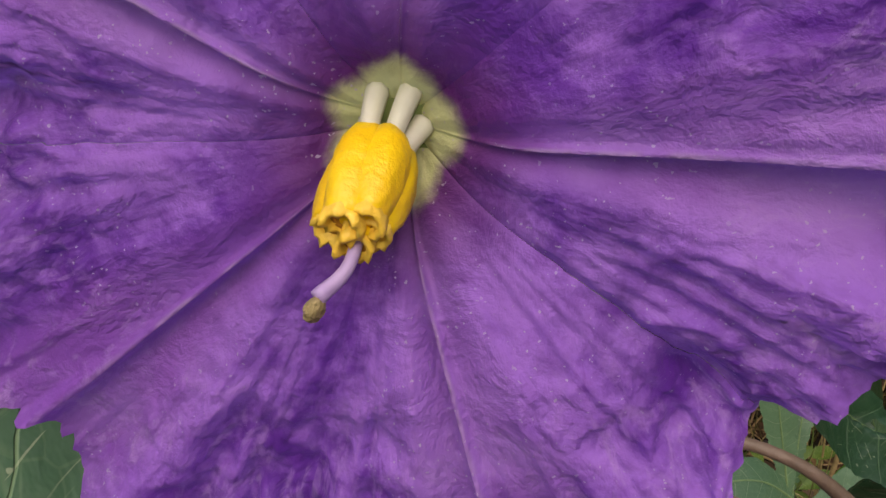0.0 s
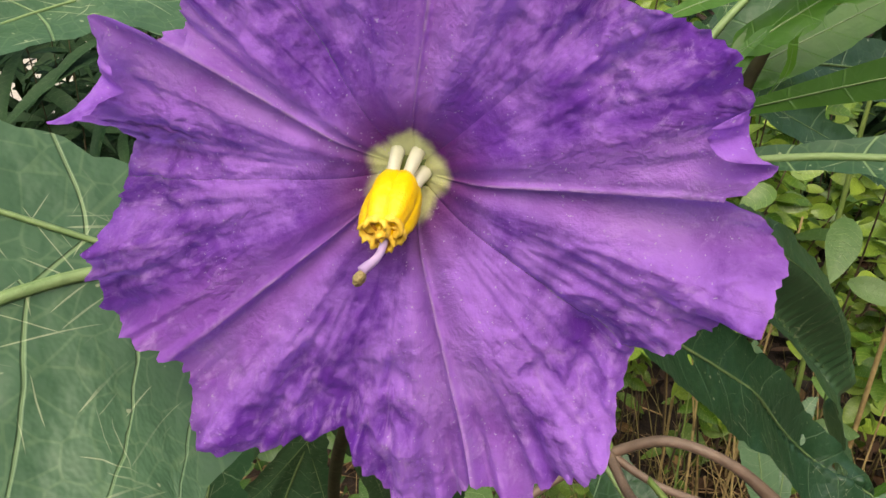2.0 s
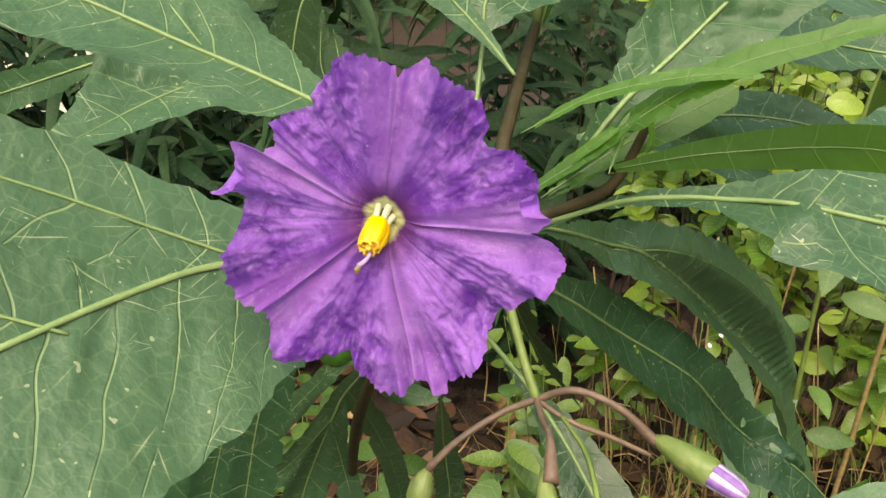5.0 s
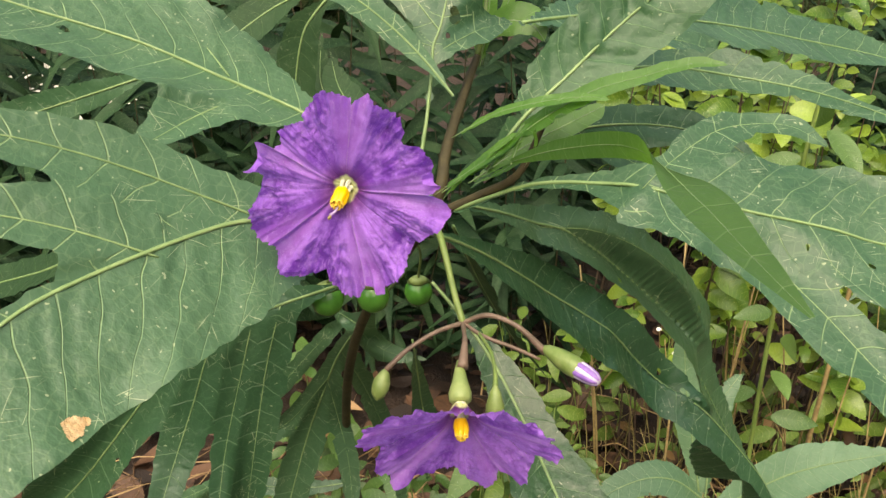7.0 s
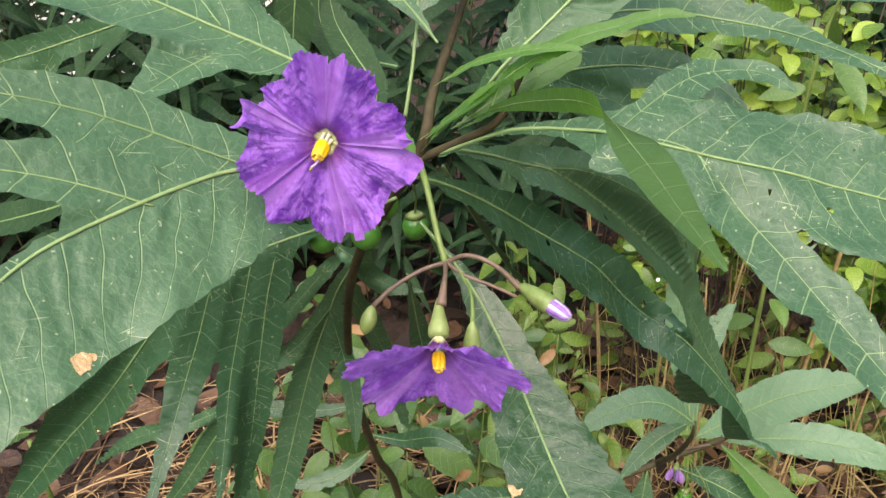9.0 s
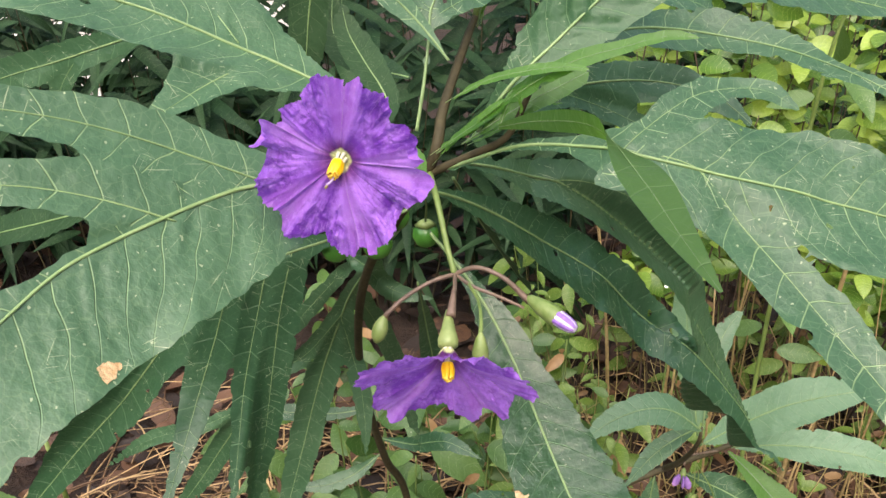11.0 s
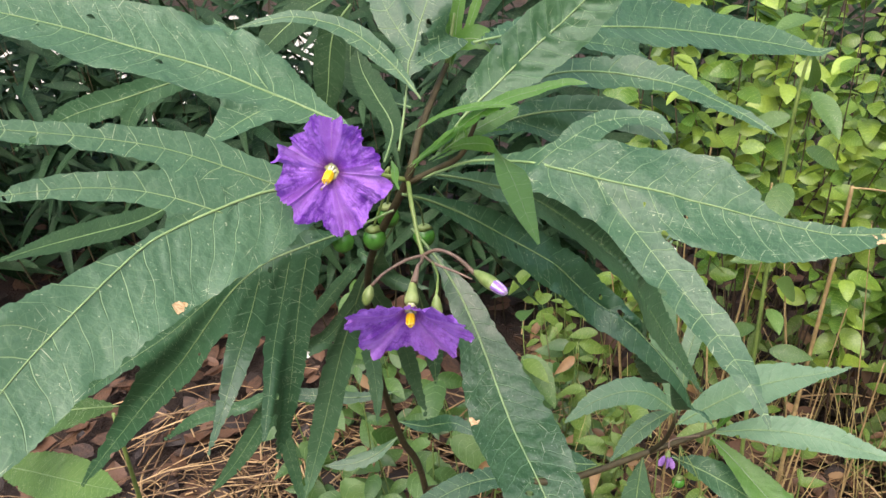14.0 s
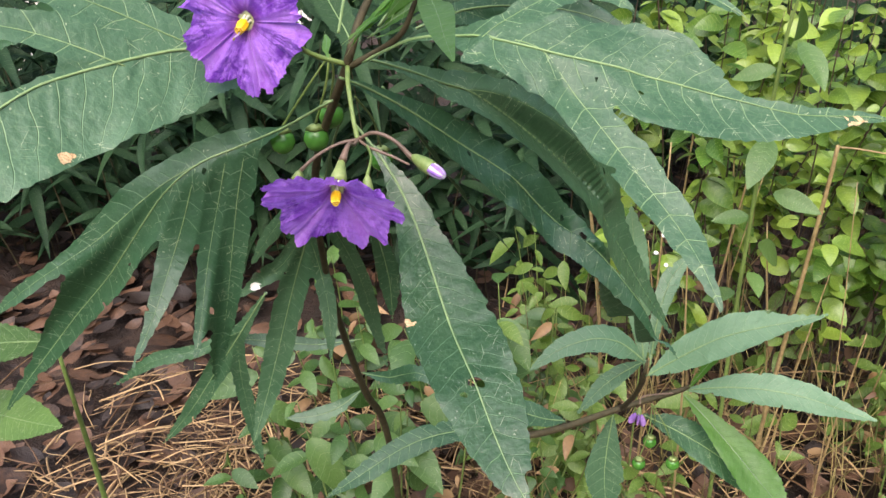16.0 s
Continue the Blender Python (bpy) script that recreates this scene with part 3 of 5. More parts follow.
stalk("branch", [(-0.041, 0.400, 0.297), (0.03, 0.37, 0.345), (0.095, 0.36, 0.362), (0.137, 0.38, 0.363), (0.189, 0.40, 0.3765), (0.242, 0.42, 0.388), (0.252, 0.42, 0.395)], [0.004, 0.004, 0.0036, 0.0034, 0.003, 0.0026, 0.0015], STEM, plant, "low brown side branch")
stalk("branch", [(0.189, 0.40, 0.376), (0.196, 0.37, 0.415), (0.198, 0.345, 0.454), (0.199, 0.345, 0.470)], [0.0026, 0.0022, 0.0018, 0.001], STEM, plant)

leaf("big lobed blue-green leaf, dusty, with pale veins", (0.63, -0.43, 0.65), [
    [(-0.003, 0.085, 0.778, 1.1, 1.1), (-0.010, 0.056, 0.785, 14.8, 7.6), (-0.024, 0.041, 0.788, 24.6, 9.6), (-0.039, 0.020, 0.787, 28.4, 8.0), (-0.051, -0.000, 0.785, 29.8, 2.5), (-0.057, -0.014, 0.781, 27.6, 5.8), (-0.062, -0.029, 0.776, 24.9, 11.1), (-0.070, -0.053, 0.767, 21.2, 18.0), (-0.076, -0.078, 0.757, 17.3, 17.8), (-0.083, -0.098, 0.749, 10.9, 10.7), (-0.088, -0.114, 0.743, 0.6, 0.6)],
    [(-0.020, 0.047, 0.788, 15.9, 8.8), (-0.043, 0.036, 0.802, 11.5, 10.1), (-0.062, 0.025, 0.812, 8.3, 8.0), (-0.083, 0.008, 0.821, 5.8, 5.6), (-0.102, -0.009, 0.828, 4.3, 4.4), (-0.115, -0.021, 0.831, 0.4, 0.4)],
    [(-0.035, 0.023, 0.786, 12.1, 12.6), (-0.048, 0.016, 0.794, 8.6, 11.8), (-0.062, 0.007, 0.801, 6.4, 7.5), (-0.077, -0.006, 0.806, 5.2, 5.7), (-0.093, -0.023, 0.809, 2.4, 3.3), (-0.102, -0.032, 0.811, 0.4, 0.4)]], holes=((-0.0450, -0.0303, 0.7587, 0.8),))
leaf("long lobed blue-green leaf with pinholes and pale scratches", (0.38, -0.37, 0.85), [
    [(-0.006, 0.110, 0.793, 1.9, 1.9), (-0.023, 0.110, 0.801, 10.6, 8.6), (-0.048, 0.108, 0.812, 22.9, 24.9), (-0.073, 0.105, 0.823, 18.0, 30.5), (-0.102, 0.098, 0.833, 20.4, 27.3), (-0.129, 0.091, 0.843, 20.5, 21.6), (-0.156, 0.081, 0.852, 14.6, 13.7), (-0.178, 0.073, 0.858, 8.0, 7.4), (-0.193, 0.067, 0.863, 0.7, 0.7)],
    [(-0.037, 0.108, 0.808, 9.3, 9.5), (-0.049, 0.087, 0.804, 7.6, 10.1), (-0.055, 0.072, 0.801, 4.4, 6.2), (-0.060, 0.061, 0.799, 0.5, 0.5)],
    [(-0.046, 0.110, 0.812, 9.4, 6.5), (-0.062, 0.123, 0.825, 5.9, 7.4), (-0.072, 0.130, 0.833, 4.1, 4.8), (-0.080, 0.136, 0.840, 1.0, 1.0)]], holes=((-0.1244, 0.1028, 0.8461, 1.6), (-0.0910, 0.0965, 0.8278, 1.6), (-0.1398, 0.0853, 0.8455, 0.8), (-0.0607, 0.1076, 0.8182, 0.8),))
leaf("large leaf with a curled margin and a drooping lobe", (0.02, -0.58, 0.82), [
    [(0.027, 0.110, 0.769, 1.9, 1.8), (0.050, 0.100, 0.782, 2.1, 2.0), (0.071, 0.092, 0.786, 5.0, 5.6), (0.091, 0.082, 0.787, 13.2, 15.6), (0.113, 0.080, 0.783, 20.5, 19.5), (0.136, 0.079, 0.779, 22.8, 17.2), (0.146, 0.079, 0.776, 23.3, 22.5), (0.157, 0.078, 0.774, 22.5, 23.4), (0.170, 0.077, 0.771, 14.8, 23.0), (0.182, 0.075, 0.769, 4.5, 21.0), (0.204, 0.074, 0.765, 4.3, 11.9), (0.227, 0.079, 0.764, 2.7, 4.3), (0.245, 0.080, 0.762, 0.5, 0.5)],
    [(0.096, 0.083, 0.787, 2.8, 11.1), (0.107, 0.080, 0.784, 5.9, 13.2), (0.120, 0.072, 0.770, 8.7, 11.6), (0.130, 0.060, 0.762, 7.9, 10.8), (0.140, 0.050, 0.753, 9.2, 10.1), (0.157, 0.032, 0.738, 7.9, 7.3), (0.167, 0.015, 0.728, 4.4, 4.3), (0.174, 0.004, 0.716, 0.4, 0.4)],
    [(0.083, 0.082, 0.789, 3.8, 13.3), (0.093, 0.093, 0.794, 4.2, 12.3), (0.107, 0.105, 0.800, 6.0, 8.2), (0.121, 0.112, 0.801, 4.8, 5.0), (0.133, 0.112, 0.800, 4.7, 4.3), (0.144, 0.106, 0.794, 0.6, 0.6)]], holes=((0.1210, 0.0963, 0.7906, 0.7), (0.1283, 0.0759, 0.7724, 1.0), (0.1450, 0.0712, 0.7713, 1.2), (0.1552, 0.0889, 0.7824, 0.7),))
leaf("small pale green leaf, twisted and folded", [(0.8, 0.35, 0.3), (0.9, 0.35, 0.05), (0.8, 0.2, 0.4), (0.05, -0.4, 0.9), (-0.15, -0.5, 0.85), (-0.2, -0.5, 0.85)], [
    [(0.045, 0.083, 0.7945, 0.8, 0.8), (0.057, 0.055, 0.806, 2.6, 2.6), (0.070, 0.026, 0.8145, 3.6, 3.4), (0.0785, 0.003, 0.8115, 5.0, 5.0), (0.084, -0.016, 0.808, 3.2, 3.2), (0.089, -0.0315, 0.805, 0.4, 0.4)]], strips=True)
leaf("upright leaf with a crinkled glossy blade", (0.35, -0.75, 0.55), [
    [(0.037, 0.100, 0.787, 1.0, 1.0), (0.048, 0.105, 0.802, 5.6, 5.1), (0.061, 0.112, 0.814, 11.7, 10.7), (0.076, 0.120, 0.828, 13.7, 13.8), (0.093, 0.126, 0.843, 13.1, 14.6), (0.107, 0.130, 0.857, 10.9, 11.9), (0.120, 0.130, 0.872, 5.3, 5.8), (0.128, 0.130, 0.882, 0.5, 0.5)]])
leaf("long pointed blue-green leaf", (0.40, -0.45, 0.80), [
    [(0.047, 0.150, 0.826, 1.7, 1.7), (0.073, 0.180, 0.826, 11.4, 8.8), (0.108, 0.215, 0.822, 20.8, 13.9), (0.145, 0.245, 0.816, 23.0, 17.2), (0.184, 0.266, 0.808, 19.5, 15.7), (0.219, 0.275, 0.801, 11.7, 11.4), (0.242, 0.278, 0.796, 3.9, 4.9), (0.254, 0.280, 0.799, 0.9, 0.8)],
    [(0.084, 0.190, 0.821, 5.2, 5.9), (0.108, 0.205, 0.815, 8.2, 8.0), (0.124, 0.210, 0.811, 7.9, 7.7), (0.138, 0.215, 0.803, 1.0, 1.0)]])
leaf("leaf with a frilled and twisted margin", (0.03, -0.63, 0.77), [
    [(0.042, 0.120, 0.791, 1.6, 1.5), (0.065, 0.135, 0.804, 4.4, 4.4), (0.086, 0.150, 0.811, 7.6, 9.4), (0.108, 0.165, 0.809, 9.5, 12.8), (0.128, 0.168, 0.806, 11.3, 9.0), (0.147, 0.160, 0.804, 8.5, 6.2), (0.161, 0.145, 0.802, 3.4, 6.6), (0.175, 0.130, 0.798, 3.7, 4.3), (0.191, 0.120, 0.790, 0.6, 0.6)]])
leaf("lobed leaf in shade under the others", (0.34, -0.74, 0.58), [
    [(0.045, 0.140, 0.779, 1.4, 1.4), (0.066, 0.160, 0.785, 6.0, 7.2), (0.089, 0.180, 0.784, 8.9, 9.5), (0.113, 0.190, 0.781, 8.6, 9.9), (0.135, 0.190, 0.775, 6.2, 8.2), (0.152, 0.185, 0.763, 0.7, 0.7)],
    [(0.066, 0.160, 0.784, 3.2, 3.2), (0.087, 0.175, 0.773, 6.0, 5.9), (0.111, 0.180, 0.760, 4.8, 4.7), (0.128, 0.180, 0.746, 0.7, 0.7)]])
leaf("long drooping lobed leaf with insect scratches", (0.45, -0.60, 0.66), [
    [(0.019, 0.100, 0.765, 1.0, 1.0), (0.030, 0.118, 0.754, 3.8, 3.7), (0.045, 0.138, 0.738, 7.6, 9.1), (0.064, 0.157, 0.718, 12.7, 13.4), (0.093, 0.170, 0.695, 14.9, 14.9), (0.124, 0.176, 0.670, 15.5, 14.7), (0.149, 0.177, 0.643, 11.1, 11.4), (0.171, 0.174, 0.617, 5.8, 6.5), (0.191, 0.168, 0.591, 0.8, 0.8)],
    [(0.093, 0.172, 0.692, 6.0, 5.9), (0.108, 0.190, 0.660, 4.8, 4.7), (0.130, 0.210, 0.619, 4.5, 4.4), (0.156, 0.230, 0.576, 0.9, 0.9)],
    [(0.131, 0.178, 0.664, 4.7, 4.7), (0.149, 0.184, 0.650, 7.0, 6.0), (0.164, 0.190, 0.619, 11.8, 11.8), (0.167, 0.195, 0.580, 1.1, 1.1)]], holes=((0.1368, 0.1836, 0.6615, 2.0), (0.1149, 0.1979, 0.6577, 1.4), (0.0691, 0.1577, 0.7128, 1.3),))
leaf("long drooping lobed leaf behind its neighbour", (0.52, -0.52, 0.66), [
    [(0.027, 0.115, 0.770, 1.0, 1.0), (0.045, 0.140, 0.758, 5.0, 4.9), (0.066, 0.165, 0.742, 10.5, 11.8), (0.092, 0.190, 0.718, 16.9, 15.6), (0.119, 0.215, 0.685, 20.1, 18.2), (0.146, 0.235, 0.645, 18.2, 18.2), (0.172, 0.250, 0.597, 10.8, 10.8), (0.203, 0.262, 0.547, 1.3, 1.3)],
    [(0.058, 0.155, 0.748, 2.7, 3.8), (0.079, 0.170, 0.743, 6.6, 5.3), (0.104, 0.190, 0.727, 8.7, 7.8), (0.129, 0.205, 0.704, 7.6, 7.3), (0.153, 0.220, 0.670, 1.1, 1.1)]], holes=((0.0920, 0.1827, 0.7121, 1.3), (0.1327, 0.2328, 0.6708, 1.8),))
# this leaf's shade is put into its colour
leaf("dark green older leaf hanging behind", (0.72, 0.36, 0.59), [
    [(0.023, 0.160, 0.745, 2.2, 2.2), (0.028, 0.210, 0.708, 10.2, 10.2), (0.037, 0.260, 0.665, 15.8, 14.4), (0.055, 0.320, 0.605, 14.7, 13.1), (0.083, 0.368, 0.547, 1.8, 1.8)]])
leaf("glossy dark leaf hanging down, scorched along one edge", (0.25, -0.74, 0.63), [
    [(0.019, 0.116, 0.740, 1.1, 1.1), (0.032, 0.112, 0.726, 2.4, 2.4), (0.044, 0.105, 0.711, 7.1, 7.1), (0.056, 0.090, 0.695, 10.6, 11.2), (0.067, 0.070, 0.681, 16.5, 17.1), (0.077, 0.050, 0.671, 19.5, 18.9), (0.090, 0.025, 0.664, 17.7, 17.1), (0.100, 0.005, 0.656, 13.6, 13.0), (0.109, -0.010, 0.649, 7.1, 7.1), (0.116, -0.018, 0.644, 0.6, 0.6)]], holes=((0.0905, 0.0250, 0.6650, 2.6), (0.0857, 0.0211, 0.6610, 1.4)))
leaf("dark lobed leaf drooping toward the ground", (0.30, -0.78, 0.55), [
    [(0.011, 0.113, 0.751, 0.9, 0.9), (-0.003, 0.118, 0.742, 1, 1), (-0.019, 0.125, 0.732, 1.6, 1.6), (-0.035, 0.129, 0.724, 5, 6), (-0.048, 0.130, 0.718, 9, 9), (-0.061, 0.127, 0.713, 12, 10), (-0.073, 0.124, 0.706, 14, 11), (-0.088, 0.121, 0.692, 13, 14), (-0.105, 0.119, 0.670, 11, 15), (-0.126, 0.118, 0.643, 12, 15), (-0.148, 0.116, 0.619, 10, 12), (-0.169, 0.113, 0.594, 7.5, 8), (-0.190, 0.110, 0.569, 4, 4.5), (-0.209, 0.106, 0.544, 0.6, 0.6)],
    [(-0.067, 0.126, 0.710, 10, 8), (-0.085, 0.122, 0.700, 15, 10), (-0.103, 0.118, 0.686, 18, 12), (-0.122, 0.114, 0.670, 16, 9), (-0.138, 0.110, 0.659, 8, 6), (-0.155, 0.106, 0.648, 4.5, 4.5), (-0.172, 0.102, 0.636, 4.5, 4.5), (-0.195, 0.098, 0.618, 0.5, 0.5)],
    [(-0.068, 0.124, 0.708, 8, 9), (-0.076, 0.120, 0.682, 9.5, 10), (-0.084, 0.112, 0.657, 8, 8), (-0.089, 0.095, 0.634, 4.6, 4.6), (-0.091, 0.070, 0.617, 0.5, 0.5)],
    [(-0.052, 0.129, 0.716, 8, 8), (-0.058, 0.126, 0.692, 7.5, 7.5), (-0.065, 0.118, 0.659, 5.5, 5.5), (-0.067, 0.104, 0.629, 4, 4), (-0.068, 0.090, 0.607, 0.5, 0.5)],
    [(-0.041, 0.129, 0.721, 8, 8), (-0.048, 0.128, 0.695, 9, 9.5), (-0.054, 0.125, 0.663, 8.5, 9), (-0.062, 0.121, 0.619, 6, 6), (-0.076, 0.116, 0.564, 0.5, 0.5)]], holes=((-0.0610, 0.118, 0.7117, 1.5), (-0.1101, 0.116, 0.6533, 1.2)))
leaf("dark deeply lobed leaf hanging low", (0.25, -0.80, 0.54), [
    [(0.005, 0.140, 0.732, 0.8, 0.8), (-0.019, 0.185, 0.688, 1.4, 1.4), (-0.042, 0.225, 0.644, 5, 5), (-0.055, 0.240, 0.611, 9, 8), (-0.066, 0.244, 0.581, 11, 10), (-0.075, 0.240, 0.549, 11, 11), (-0.084, 0.233, 0.513, 10.5, 10), (-0.092, 0.225, 0.482, 7.5, 7.5), (-0.101, 0.210, 0.447, 0.6, 0.6)],
    [(-0.048, 0.232, 0.628, 5, 5), (-0.074, 0.240, 0.592, 6, 6.5), (-0.094, 0.240, 0.576, 5.5, 5.5), (-0.115, 0.238, 0.559, 0.6, 0.6)],
    [(-0.045, 0.222, 0.660, 4, 4), (-0.063, 0.228, 0.637, 5.5, 5.5), (-0.080, 0.230, 0.615, 5, 5), (-0.095, 0.230, 0.592, 0.6, 0.6)],
    [(-0.051, 0.235, 0.622, 5, 5), (-0.048, 0.243, 0.592, 6.5, 6.5), (-0.042, 0.238, 0.568, 6.5, 6.5), (-0.039, 0.231, 0.544, 4.5, 4.5), (-0.038, 0.225, 0.524, 0.5, 0.5)],
    [(-0.038, 0.215, 0.675, 3, 3), (-0.025, 0.220, 0.658, 5.5, 5.5), (-0.012, 0.222, 0.649, 5.5, 5.5), (0.007, 0.224, 0.645, 0.6, 0.6)],
    [(-0.040, 0.225, 0.646, 5, 5), (-0.036, 0.255, 0.610, 6.5, 6.5), (-0.028, 0.275, 0.568, 7, 7), (-0.023, 0.288, 0.526, 6.5, 6.5), (-0.012, 0.296, 0.464, 0.6, 0.6)]], holes=((-0.0806, 0.24, 0.5667, 1.4),))
leaf("slender dark leaf hanging low", (0.3, -0.80, 0.5), [
    [(0.004, 0.180, 0.681, 0.8, 0.8), (0.003, 0.220, 0.625, 6, 6), (0.005, 0.235, 0.588, 8, 8), (0.005, 0.240, 0.553, 0.6, 0.6)]])
leaf("dark deeply lobed leaf hanging low", (0.2, -0.80, 0.54), [
    [(-0.129, 0.330, 0.513, 2, 2), (-0.161, 0.330, 0.463, 8, 8), (-0.187, 0.330, 0.423, 11, 10), (-0.217, 0.325, 0.377, 8, 8), (-0.250, 0.320, 0.336, 0.6, 0.6)],
    [(-0.161, 0.330, 0.463, 6, 6), (-0.164, 0.335, 0.409, 8, 8), (-0.158, 0.335, 0.357, 6, 6), (-0.150, 0.330, 0.306, 0.6, 0.6)],
    [(-0.154, 0.330, 0.473, 5, 5), (-0.198, 0.325, 0.450, 7, 6), (-0.242, 0.320, 0.436, 7, 7), (-0.288, 0.315, 0.403, 0.6, 0.6)]])
leaf("slender dark leaf hanging low", (0.1, -0.75, 0.65), [
    [(-0.068, 0.400, 0.367, 1, 1), (-0.090, 0.390, 0.350, 7, 7), (-0.114, 0.380, 0.343, 8, 8), (-0.146, 0.375, 0.340, 0.6, 0.6)]])
leaf("slender dark leaf hanging low", (0.1, -0.75, 0.65), [
    [(-0.057, 0.370, 0.448, 1, 1), (-0.098, 0.360, 0.444, 6, 6), (-0.143, 0.350, 0.450, 7, 7), (-0.188, 0.340, 0.455, 0.6, 0.6)]])
leaf("slender dark leaf hanging low", (0.1, -0.75, 0.65), [
    [(-0.065, 0.390, 0.395, 1, 1), (-0.032, 0.375, 0.404, 7, 7), (-0.002, 0.360, 0.423, 8, 8), (0.032, 0.345, 0.419, 0.6, 0.6)]])
leaf("dark lobed leaf held upright", (0.06, -0.85, 0.52), [
    [(0.014, 0.118, 0.780, 0.9, 0.9), (0.016, 0.124, 0.796, 1, 1), (0.017, 0.132, 0.812, 1.6, 1.6), (0.017, 0.136, 0.819, 5, 4), (0.019, 0.140, 0.825, 8, 7), (0.021, 0.146, 0.835, 11, 11), (0.024, 0.152, 0.845, 13, 13), (0.027, 0.160, 0.857, 10, 10), (0.029, 0.170, 0.869, 0.6, 0.6)],
    [(0.019, 0.139, 0.824, 4, 4), (0.012, 0.145, 0.831, 7, 7), (0.005, 0.150, 0.840, 8, 8), (-0.003, 0.158, 0.853, 7, 7), (-0.010, 0.165, 0.864, 0.6, 0.6)],
    [(0.018, 0.134, 0.817, 3, 3), (0.026, 0.142, 0.821, 5, 5), (0.034, 0.150, 0.824, 6, 6), (0.044, 0.158, 0.825, 0.6, 0.6)],
    [(0.018, 0.135, 0.819, 3, 3), (0.012, 0.138, 0.820, 5, 5), (0.005, 0.142, 0.820, 0.6, 0.6)]], holes=((0.0238, 0.1430, 0.8290, 2.4), (0.0255, 0.1470, 0.8357, 1.8), (0.0218, 0.1390, 0.8228, 1.0), (0.0156, 0.1470, 0.8383, 2.0)))
leaf("arching lobed leaf with a pale midrib", (0.30, -0.63, 0.72), [
    [(0.025, 0.122, 0.805, 1, 1), (0.020, 0.124, 0.811, 2, 2), (0.012, 0.127, 0.819, 4.5, 4.5), (0.003, 0.128, 0.827, 6.5, 6), (-0.008, 0.128, 0.835, 6.5, 6), (-0.020, 0.126, 0.840, 5, 4.5), (-0.035, 0.122, 0.843, 3.6, 3.6), (-0.050, 0.117, 0.841, 2.2, 2.2), (-0.060, 0.113, 0.839, 0.5, 0.5)]])
leaf("bright green young leaf, cupped at the shoot tip", (-0.25, -0.85, 0.45), [
    [(0.032, 0.165, 0.808, 0.7, 0.7), (0.034, 0.166, 0.818, 2.5, 2.5), (0.039, 0.166, 0.824, 5.5, 6), (0.046, 0.165, 0.825, 8, 6), (0.052, 0.163, 0.823, 6, 4), (0.056, 0.160, 0.818, 0.4, 0.4)]])
leaf("slender bright green young leaf at the shoot tip", (-0.2, -0.9, 0.35), [
    [(0.033, 0.170, 0.808, 0.7, 0.7), (0.034, 0.175, 0.822, 3, 3), (0.035, 0.180, 0.835, 4, 4), (0.037, 0.185, 0.849, 3.4, 3.4), (0.038, 0.190, 0.860, 0.4, 0.4)]])
leaf("slender bright green young leaf at the shoot tip", (-0.2, -0.9, 0.35), [
    [(0.035, 0.172, 0.818, 0.7, 0.7), (0.041, 0.176, 0.829, 2.6, 2.6), (0.045, 0.180, 0.840, 3, 3), (0.050, 0.185, 0.854, 0.4, 0.4)]])
leaf("slender bright green young leaf at the shoot tip", (-0.2, -0.9, 0.35), [
    [(0.031, 0.172, 0.809, 0.6, 0.6), (0.029, 0.178, 0.824, 2.8, 2.8), (0.029, 0.182, 0.838, 3.2, 3.2), (0.031, 0.188, 0.854, 0.4, 0.4)]])
leaf("long bright green young leaf, folded along its midrib", (-0.55, -0.60, 0.58), [
    [(0.024, 0.096, 0.780, 0.7, 0.7), (0.037, 0.094, 0.791, 2.4, 2.4), (0.052, 0.092, 0.804, 3.6, 3.6), (0.067, 0.090, 0.814, 3.8, 3.8), (0.081, 0.088, 0.819, 3, 3), (0.093, 0.086, 0.823, 2.2, 2.2), (0.105, 0.084, 0.823, 0.4, 0.4)]])
leaf("long bright green young leaf, folded along its midrib", (-0.3, -0.55, 0.75), [
    [(0.027, 0.098, 0.797, 0.6, 0.6), (0.040, 0.094, 0.806, 2, 2), (0.055, 0.090, 0.811, 2.5, 2.5), (0.067, 0.087, 0.813, 1.8, 1.8), (0.073, 0.085, 0.812, 0.4, 0.4)]])
leaf("glossy green young leaf of the side shoot", (-0.1, -0.70, 0.70), [
    [(0.032, 0.100, 0.782, 0.7, 0.7), (0.046, 0.102, 0.792, 3.5, 3.5), (0.058, 0.104, 0.799, 4.5, 5), (0.070, 0.106, 0.805, 3, 4), (0.073, 0.106, 0.807, 0.4, 0.4)]])
leaf("slender light green young leaf", (-0.5, -0.70, 0.50), [
    [(0.022, 0.094, 0.780, 0.6, 0.6), (0.033, 0.092, 0.789, 1.8, 1.8), (0.044, 0.090, 0.798, 2, 2), (0.053, 0.088, 0.808, 0.4, 0.4)]])
# leaves hanging behind, with the shade they hang in put into their colour
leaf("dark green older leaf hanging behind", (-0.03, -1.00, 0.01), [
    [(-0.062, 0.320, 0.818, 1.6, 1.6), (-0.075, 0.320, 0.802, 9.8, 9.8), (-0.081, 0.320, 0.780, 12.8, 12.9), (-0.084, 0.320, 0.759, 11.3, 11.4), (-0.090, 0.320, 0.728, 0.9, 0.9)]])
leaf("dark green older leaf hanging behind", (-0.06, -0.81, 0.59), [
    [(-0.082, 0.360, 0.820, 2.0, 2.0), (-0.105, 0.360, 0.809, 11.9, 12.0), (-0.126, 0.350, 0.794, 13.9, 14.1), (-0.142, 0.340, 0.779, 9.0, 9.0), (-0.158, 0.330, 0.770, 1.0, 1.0)]])
